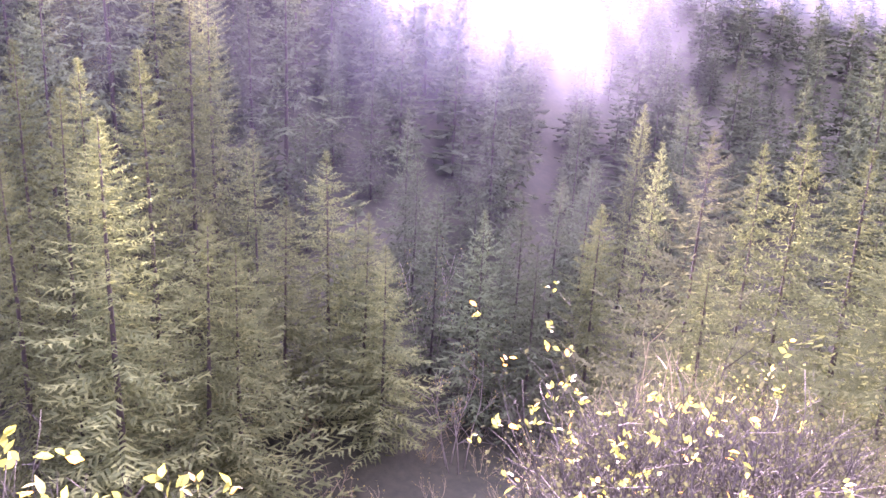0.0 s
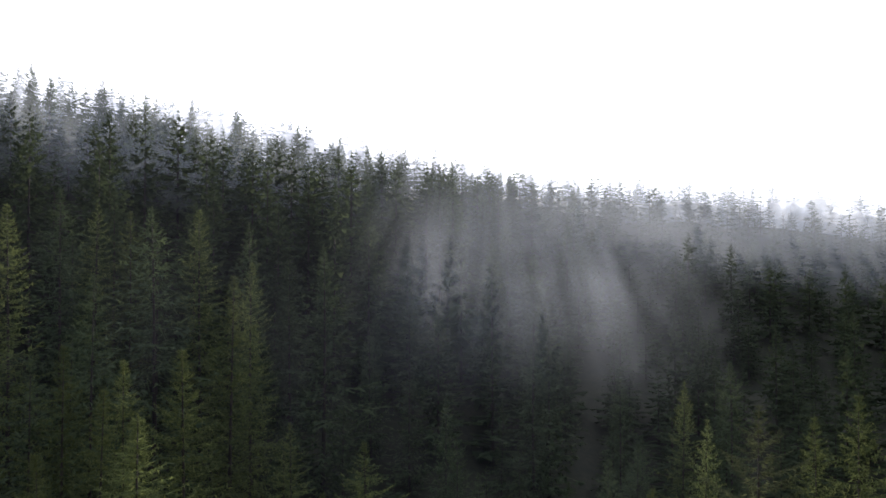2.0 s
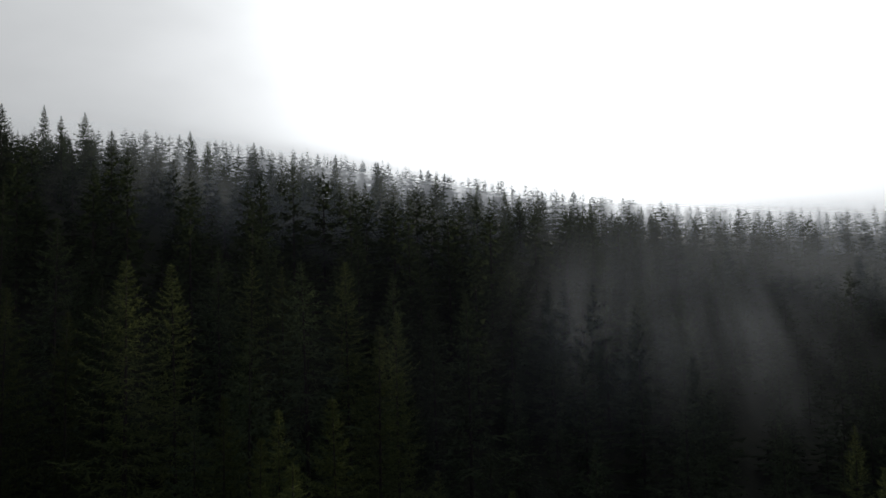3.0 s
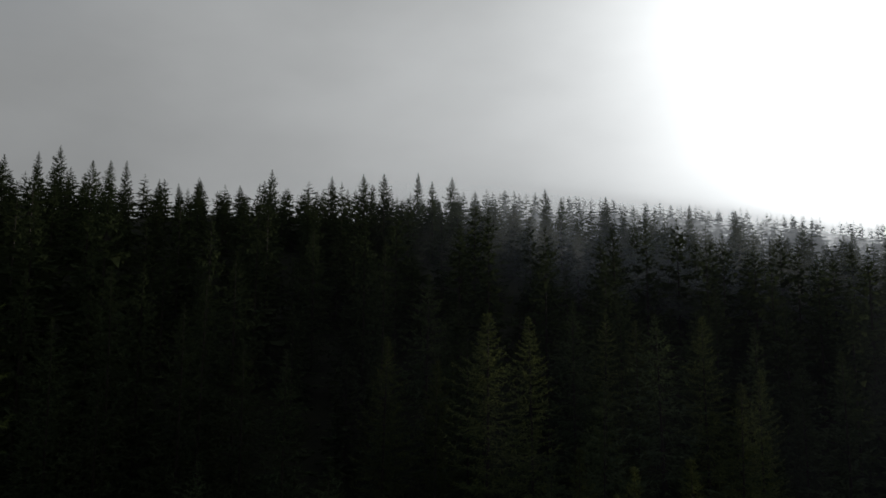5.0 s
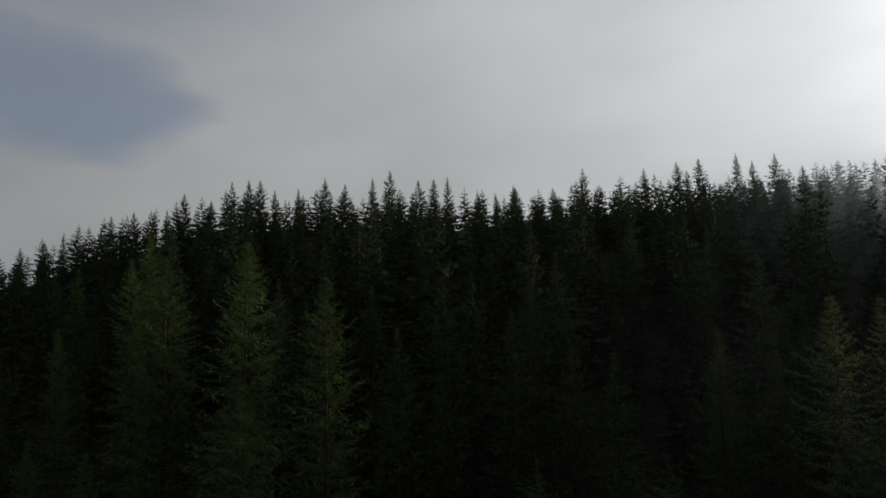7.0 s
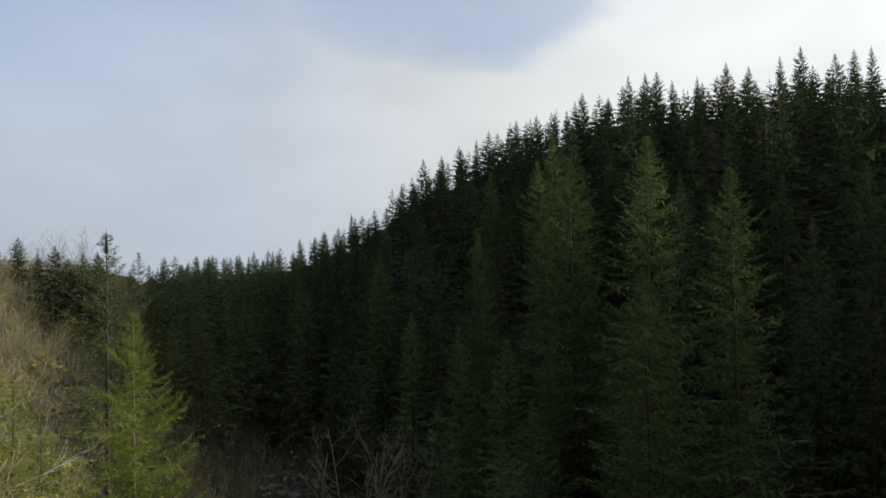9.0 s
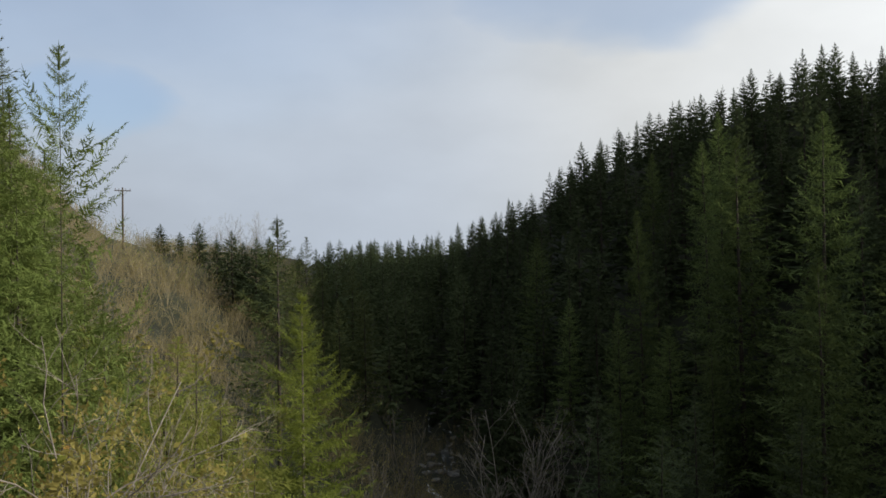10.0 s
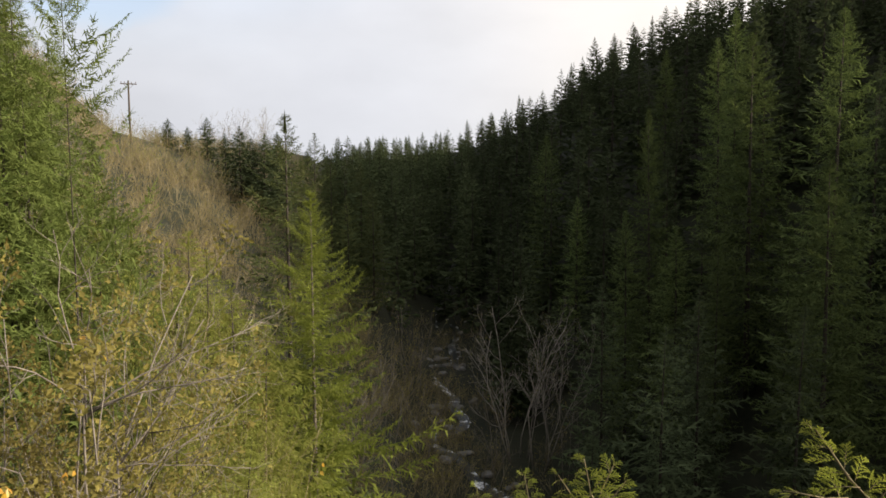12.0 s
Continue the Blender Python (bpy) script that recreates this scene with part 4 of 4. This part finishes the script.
scatter(THICKET, [risen(4.6, *p) for p in ((113.6, -8.5, 14), (111.0, -10.0, 15), (109.0, -10.5, 16), (106.6, -12.0, 16), (112.4, -13.5, 12), (110.0, -15.0, 12), (108.0, -15.5, 13), (105.6, -16.0, 14), (114.6, -5.5, 16), (107.4, -8.5, 18))], "thicket shrubs", (0.5, 0.7))
GREY = [bush("shrub", "grey twiggy shrub with a few small pale leaves", "shrub", rng, 2.0, 8, 2, 6, 0.006, GREY_TWIG, SAGE, 0.04, 1.0, lean=0.9, rise=0.15) for _ in range(2)]
scatter(GREY, patch(rng, 18, (-42, -17), (5, 17), (0.5, 0.9)), "grey shrubs")

# ---- leafy shrubs at the lookout's edge ----
leaf_verts = np.array([[0, 0, 0], [0.22, 0.3, 0.05], [0.26, 0.55, 0.05], [0, 1, -0.06], [-0.26, 0.55, 0.05], [-0.22, 0.3, 0.05], [0, 0.5, -0.01]])
leaf_tris = np.array([[0, 1, 6], [1, 2, 6], [2, 3, 6], [3, 4, 6], [4, 5, 6], [5, 0, 6]])
LEAF_FRESH = mesh_of("leaf", leaf_verts, leaf_tris, [YELLOW_LEAF], smooth=True)
LEAF_GOLD = mesh_of("leaf", leaf_verts, leaf_tris, [GOLD_LEAF], smooth=True)


def leafy_shrub(label, yaw, far, high, stems, count, size, lean, gold=0.2):
    """A shrub whose leaves can be told apart, each a piece of its own."""
    x, y, z = spot(yaw, far)
    shrub = tagged(new("leafy_shrub"), label, "shrub")
    shrub.location = (x, y, z)
    tubes, ends = [], []
    for k in range(stems):
        a = k * 2.4 + rng.uniform(-0.4, 0.4)
        t = lean * rng.uniform(0.3, 1.1)
        got, tips = limbs(rng, (math.cos(a) * 0.08, math.sin(a) * 0.08, -0.2), (math.cos(a) * t, math.sin(a) * t, 1), high * rng.uniform(0.7, 1.0), 0.006, 2, 0.3, 5, 0.5, 0.2, 5)
        part("stem", mesh_of("stem", *got[0], [GREY_TWIG], smooth=True), shrub)
        tubes += got[1:]
        ends += tips
    crown = part("crown", mesh_of("crown", *join(tubes), [GREY_TWIG], smooth=True), shrub)
    tufts = rng.permutation(len(ends))[:max(count // 4, 1)]
    for k in range(count):
        p, d = ends[tufts[k % len(tufts)]]
        p = p + rng.normal(0, 0.35, 3) * size
        ob = new("leaf", LEAF_GOLD if rng.random() < gold else LEAF_FRESH)
        ob.parent = crown
        q = Vector(unit(d + rng.normal(0, 0.9, 3))).to_track_quat("Y", "Z").to_euler()
        q.rotate_axis("Y", rng.uniform(-1.5, 1.5))
        ob.location, ob.rotation_euler, ob.scale = p, q, [size * rng.uniform(0.7, 1.25)] * 3
    return shrub


leafy_shrub("shrub with glossy yellow-green leaves at the road edge", -15.5, 4.3, 1.3, 6, 130, 0.05, 0.6)
leafy_shrub("shrub with glossy yellow-green leaves at the road edge", -21, 4.5, 1.35, 7, 170, 0.05, 0.7)
leafy_shrub("thin shrub with yellow leaves and bare twigs", -28, 4.2, 1.35, 6, 110, 0.05, 0.7, 0.35)
leafy_shrub("low shrub with pale green leaves at the road edge", 26.6, 2.8, 1.2, 8, 230, 0.065, 0.2, 0.1)
leafy_shrub("low shrub with pale green leaves at the road edge", 19.6, 2.7, 0.95, 5, 80, 0.06, 0.16, 0.3)
leafy_shrub("small shrub with golden autumn leaves", 120.2, 4.6, 1.8, 5, 60, 0.065, 0.15, 0.85)
leafy_shrub("bright yellow-green leafy shrub on the bank", 120.0, 7.6, 3.7, 5, 120, 0.08, 0.2, 0.1)

# ---- cedar sprays beside the lookout ----
CEDAR_TIP = foliage("young_cedar_tips", (0.14, 0.17, 0.03), (0.26, 0.29, 0.06), (0.4, 0.42, 0.1), 0.45)


def frond(rng, start, way, flat, length):
    """A flat lacy cedar spray: a stem, alternate side sprays that droop, and scale-leaf blades along each."""
    start, way, flat = np.array(start, float), unit(np.array(way, float)), unit(np.array(flat, float))
    nrm = np.cross(way, flat)
    sag = rng.uniform(0.15, 0.4)
    f = np.linspace(0, 1, 5)
    pts = start + np.outer(f, way) * length - np.outer(f**2, (0, 0, sag)) * length
    stem, tris = tube(pts, length * 0.014 * (1.1 - f), 3), []
    count = 11
    for k in range(count):
        f = 0.1 + 0.9 * k / count
        p = start + way * length * f - np.array([0, 0, sag]) * length * f * f
        sign = 1 if k % 2 else -1
        reach = length * 0.55 * (1 - f) ** 0.8 * rng.uniform(0.55, 1.2) + length * 0.09
        d = unit(way * 0.9 + sign * flat * rng.uniform(0.45, 0.9) + nrm * rng.normal(0, 0.25))
        curl = unit(way * 0.5 - np.array([0, 0, 0.8])) * rng.uniform(0.2, 0.5)
        for b in range(6):
            g = (b + 0.3) / 6
            q = p + (d * g + curl * g * g) * reach
            e0 = unit(d + curl * 2 * g)
            side0 = unit(np.cross(nrm, e0)) * length * 0.013
            tris.append([q - side0, q + side0, q + e0 * reach * 0.24])
            for turn in (-1, 1):
                if rng.random() < 0.2:
                    continue
                w = length * rng.uniform(0.05, 0.13) * (1.1 - 0.5 * g)
                e = unit(e0 * 1.0 + turn * np.cross(nrm, e0) * 0.8 + nrm * rng.normal(0, 0.3))
                side = unit(np.cross(nrm, e)) * length * 0.013
                tris.append([q - side, q + side, q + e * w])
    return stem, np.array(tris)


def cedar_sprig(yaw, far, leaders):
    """A small cedar at the lookout's edge: its stem, and leading shoots from one direction to another, each with side sprays."""
    x, y, z = spot(yaw, far)
    foot, eye = np.array([x, y, z]), np.array([0, 0, EYE])
    whole = tagged(new("cedar_sapling"), "small cedar with flat feathery yellow-green sprays", "cedar sapling")
    whole.location = (x, y, z)
    away = np.array(toward(yaw, 0))
    first = eye + np.array(toward(*leaders[0][:2])) * far * 1.05 - foot
    f = np.linspace(0, 1, 6)
    part("trunk", mesh_of("trunk", *tube(np.outer(f, first) + np.outer(1 - f, (0, 0, -0.2)), 0.012 * (1.3 - 0.8 * f), 6), [TWIG], smooth=True), whole)
    for ya, pa, yb, pb, thick, sprays in leaders:
        a = eye + np.array(toward(ya, pa)) * far * 1.05 - foot
        b = eye + np.array(toward(yb, pb)) * far - foot
        way, long = unit(b - a), float(np.linalg.norm(b - a))
        over = unit(np.cross(way, away))
        pts = np.array([first * (0.9 if k < 0 else 1.0) if k < 0 else a + (b - a) * k + over * 0.03 * long * math.sin(k * 5) for k in (-1, 0, 0.33, 0.66, 1)])
        stems, blades = [tube(pts, thick * np.array([1.2, 1.0, 0.8, 0.55, 0.25]), 5)], []
        for k in range(sprays):
            g = 0.12 + 0.88 * k / (sprays - 1)
            sign = 1 if k % 2 else -1
            size = long * (0.5 - 0.24 * g) * rng.uniform(0.7, 1.15)
            go = way * rng.uniform(0.35, 0.7) + over * sign * rng.uniform(0.6, 1.0) * (1.15 - g) + away * rng.normal(0, 0.3)
            s, t = frond(rng, a + (b - a) * g, go, np.cross(go, away) + away * rng.normal(0, 0.5), size)
            stems.append(s)
            blades.append(t)
        shoot = part("shoot", mesh_of("shoot", *join(stems), [TWIG], smooth=True), whole)
        part("spray", mesh_of("spray", *blade_mesh(np.concatenate(blades)), [CEDAR_TIP]), shoot)


cedar_sprig(82.2, 2.4, [(81.34, -22.20, 82.40, -19.16, 0.0035, 9), (81.23, -21.84, 80.31, -19.27, 0.003, 8), (82.38, -22.08, 84.13, -20.30, 0.003, 7), (85.67, -22.57, 86.46, -20.37, 0.003, 8), (89.41, -22.47, 89.72, -21.21, 0.003, 6), (80.65, -22.15, 79.54, -20.35, 0.003, 6)])
cedar_sprig(63.6, 2.3, [(64.28, -19.98, 67.88, -16.19, 0.0045, 11), (65.70, -19.95, 69.49, -20.14, 0.003, 7), (64.11, -20.28, 63.66, -19.18, 0.003, 5)])

# ---- power pole ----


def round_bar(a, b, r, sides=10):
    return tube(np.array([a, b], float), np.array([r, r], float), sides)


def box_bar(a, b, w, h):
    """A square bar from a to b, level, w wide and h high."""
    a, b = np.array(a, float), np.array(b, float)
    side = unit(np.cross(b - a, (0, 0, 1.0))) * w / 2
    up = np.array([0, 0, h / 2])
    v = np.array([p + s * side + t * up for p in (a, b) for s, t in ((-1, -1), (1, -1), (1, 1), (-1, 1))])
    t = [(0, 2, 1), (0, 3, 2), (4, 5, 6), (4, 6, 7)] + [q for k in range(4) for q in ((k, (k + 1) % 4, 4 + (k + 1) % 4), (k, 4 + (k + 1) % 4, 4 + k))]
    return v, np.array(t)


x, y, z = spot(111.95, 150)
pole = tagged(new("power_pole"), "weathered wooden power pole with one crossarm", "power pole")
pole.location, pole.rotation_euler = (x, y, z), (0, 0, radians(-58))
up_to = EYE + 150 * math.tan(radians(5.6)) - z
part("post", mesh_of("post", *tube(np.array([[0, 0, -1.5], [0, 0, up_to * 0.5], [0, 0, up_to]]), np.array([0.2, 0.17, 0.13]), 12), [POLE_WOOD], smooth=True), pole)
arm = part("crossarm", mesh_of("crossarm", *box_bar((-1.3, 0.16, up_to - 0.55), (1.3, 0.16, up_to - 0.55), 0.12, 0.16), [POLE_WOOD]), pole)
for side in (-1, 1):
    part("brace", mesh_of("brace", *round_bar((0, 0.16, up_to - 1.4), (side * 0.75, 0.16, up_to - 0.62), 0.03, 6), [POLE_WOOD]), pole)
for at in (-1.15, -0.45, 0.6, 1.15):
    pin = tube(np.array([[at, 0.16, up_to - 0.48], [at, 0.16, up_to - 0.36], [at, 0.16, up_to - 0.3], [at, 0.16, up_to - 0.2]]), np.array([0.02, 0.03, 0.07, 0.05]), 8)
    part("insulator", mesh_of("insulator", *pin, [CERAMIC], smooth=True), arm, "brown ceramic insulator")

# ---- the creek ----
CREEK = [(-230, -8), (-190, -5.5), (-150, -4.5), (-118, -3.5), (-98, -2.5), (-78, 6), (-58, 24), (-36, 38), (-10, 48)]
cx, cy = np.array(CREEK, float).T
f = np.linspace(0, len(CREEK) - 1, 90)
mx, my = np.interp(f, np.arange(len(CREEK)), cx), np.interp(f, np.arange(len(CREEK)), cy) + 2.2 * np.sin(f * 4.5) + 1.2 * np.sin(f * 9.7)
across = unit(np.stack([-np.gradient(my), np.gradient(mx)], -1))
rows_ = []
for k in np.linspace(-1, 1, 5):
    px, py = mx + across[:, 0] * k * 0.75, my + across[:, 1] * k * 0.75
    rows_.append(np.stack([px, py, ground_at(px, py) + 0.1], -1))
wv = np.stack(rows_, 1).reshape(-1, 3)
i, j = np.meshgrid(np.arange(89), np.arange(4), indexing="ij")
p = i * 5 + j
wt = np.concatenate([np.stack([p, p + 1, p + 6], -1).reshape(-1, 3), np.stack([p, p + 6, p + 5], -1).reshape(-1, 3)])
tagged(new("water", mesh_of("water", wv, wt, [WATER], smooth=True)), "small rushing creek with white water", "water", kind="structure")


def boulder(rng):
    """A rounded, uneven creek stone of unit size."""
    bm = bmesh.new()
    bmesh.ops.create_icosphere(bm, subdivisions=2, radius=1.0)
    seed = rng.uniform(0, 50, 3)
    for v in bm.verts:
        v.co *= 1 + 0.35 * noise.noise(Vector(seed) + v.co * 1.1)
        v.co.z *= 0.65
    me = bpy.data.meshes.new("boulder")
    bm.to_mesh(me)
    bm.free()
    me.materials.append(STONE)
    return me


stones = [boulder(rng) for _ in range(4)]
for k in range(46):
    i = rng.integers(6, 60)
    e = rng.uniform(-3.8, 3.8)
    px, py = mx[i] + across[i, 0] * e + rng.normal(0, 1), my[i] + across[i, 1] * e
    ob = tagged(new("boulder", stones[k % 4]), "grey rounded boulder in the creek bed", "boulder", "creek boulders")
    s = rng.uniform(0.3, 1.0)
    ob.location, ob.rotation_euler, ob.scale = (px, py, float(ground_at(px, py)) + 0.15 * s), (0, 0, rng.uniform(0, 6)), (s, s * rng.uniform(0.7, 1.2), s * rng.uniform(0.7, 1.1))

banks = []
for k in range(210):
    i = rng.integers(14, 70)
    e = rng.choice([-1, 1]) * rng.uniform(0.9, 4.5)
    px, py = mx[i] + across[i, 0] * e + rng.normal(0, 0.6), my[i] + across[i, 1] * e
    banks.append((px, py, float(ground_at(px, py)), rng.uniform(0.4, 0.95)))
brush_cover("bank_brush", "brown twiggy brush overhanging the creek", banks, BROWN_LEAF, TWIG)

# ---- mist on the slope and along the ridge, with an added haze veil ----


def mist(yaws, pitches, far, mat, billow=4.0, lean=0.0, ridge=False):
    """A thin billowing sheet of mist hanging in the air between yaws and pitches, at a distance in metres or, along the ridge, in shares of the way to its crest; lean moves its top away."""
    nx, nz = 48, 20
    a, b = np.meshgrid(np.linspace(0, 1, nx), np.linspace(0, 1, nz), indexing="ij")
    low, top = pitches
    yaw = yaws[0] + (yaws[1] - yaws[0]) * a
    if ridge:
        over = np.interp(yaw, TOPS_YAW, TOPS)
        low, top, far = low + over, top + over, far * np.interp(yaw, CREST_YAW, CREST_FAR)
    yaw, pitch = np.radians(yaw), np.radians(low + (top - low) * b)
    d = far + lean * b + billow * (np.sin(a * 9 + lean) * np.cos(b * 5) + 0.6 * np.sin(a * 21 + b * 7))
    v = np.stack([-np.sin(yaw) * d, np.cos(yaw) * d, EYE + np.tan(pitch) * d], -1).reshape(-1, 3)
    i, j = np.meshgrid(np.arange(nx - 1), np.arange(nz - 1), indexing="ij")
    p = i * nz + j
    t = np.concatenate([np.stack([p, p + nz, p + nz + 1], -1).reshape(-1, 3), np.stack([p, p + nz + 1, p + 1], -1).reshape(-1, 3)])
    me = mesh_of("mist", v, t, [mat], smooth=True)
    uv = me.uv_layers.new(name="span")
    uv.data.foreach_set("uv", np.stack([a.ravel(), b.ravel()], -1)[t.ravel()].astype(np.float32).ravel())
    return tagged(new("mist", me), "thin white sheet of drifting mist and added haze among the conifers", "mist", kind="stuff")


HAZE_VEIL = mist_material("added_haze_veil", 0.007, 0.01, 0.2, tone=(0.41, 0.42, 0.56))
THIN = mist_material("thin_mist", 0.17, 0.02, 0.6)
DRIFT = mist_material("drifting_mist", 0.24, 0.022, 0.5)
THICK = mist_material("thick_mist", 0.36, 0.02, 0.5)
BANK = mist_material("mist_bank", 0.55, 0.012, 0.3)
PAINTED_BEAMS = mist_material("mist_with_painted_beams", 0.24, 0.05, 0.85, True)
# added bluish sheet before the slope: painted haze that lifts the dark tones
mist((58, -32), (-46, 20), 58, HAZE_VEIL, 2, 10)
mist((9, -22), (-10, 9), 80, PAINTED_BEAMS, 2, 20)
for share, thing, yaws in ((0.7, THIN, (38, -6)), (0.88, DRIFT, (40, -8)), (0.58, THIN, (4, -52)), (0.84, THICK, (8, -50)), (1.15, BANK, (48, -50)), (1.4, BANK, (46, -50))):
    mist(yaws, (-7, 2.4) if share < 1 else (-5, 1.6), share, thing, 3, 12 + 10 * share, True)
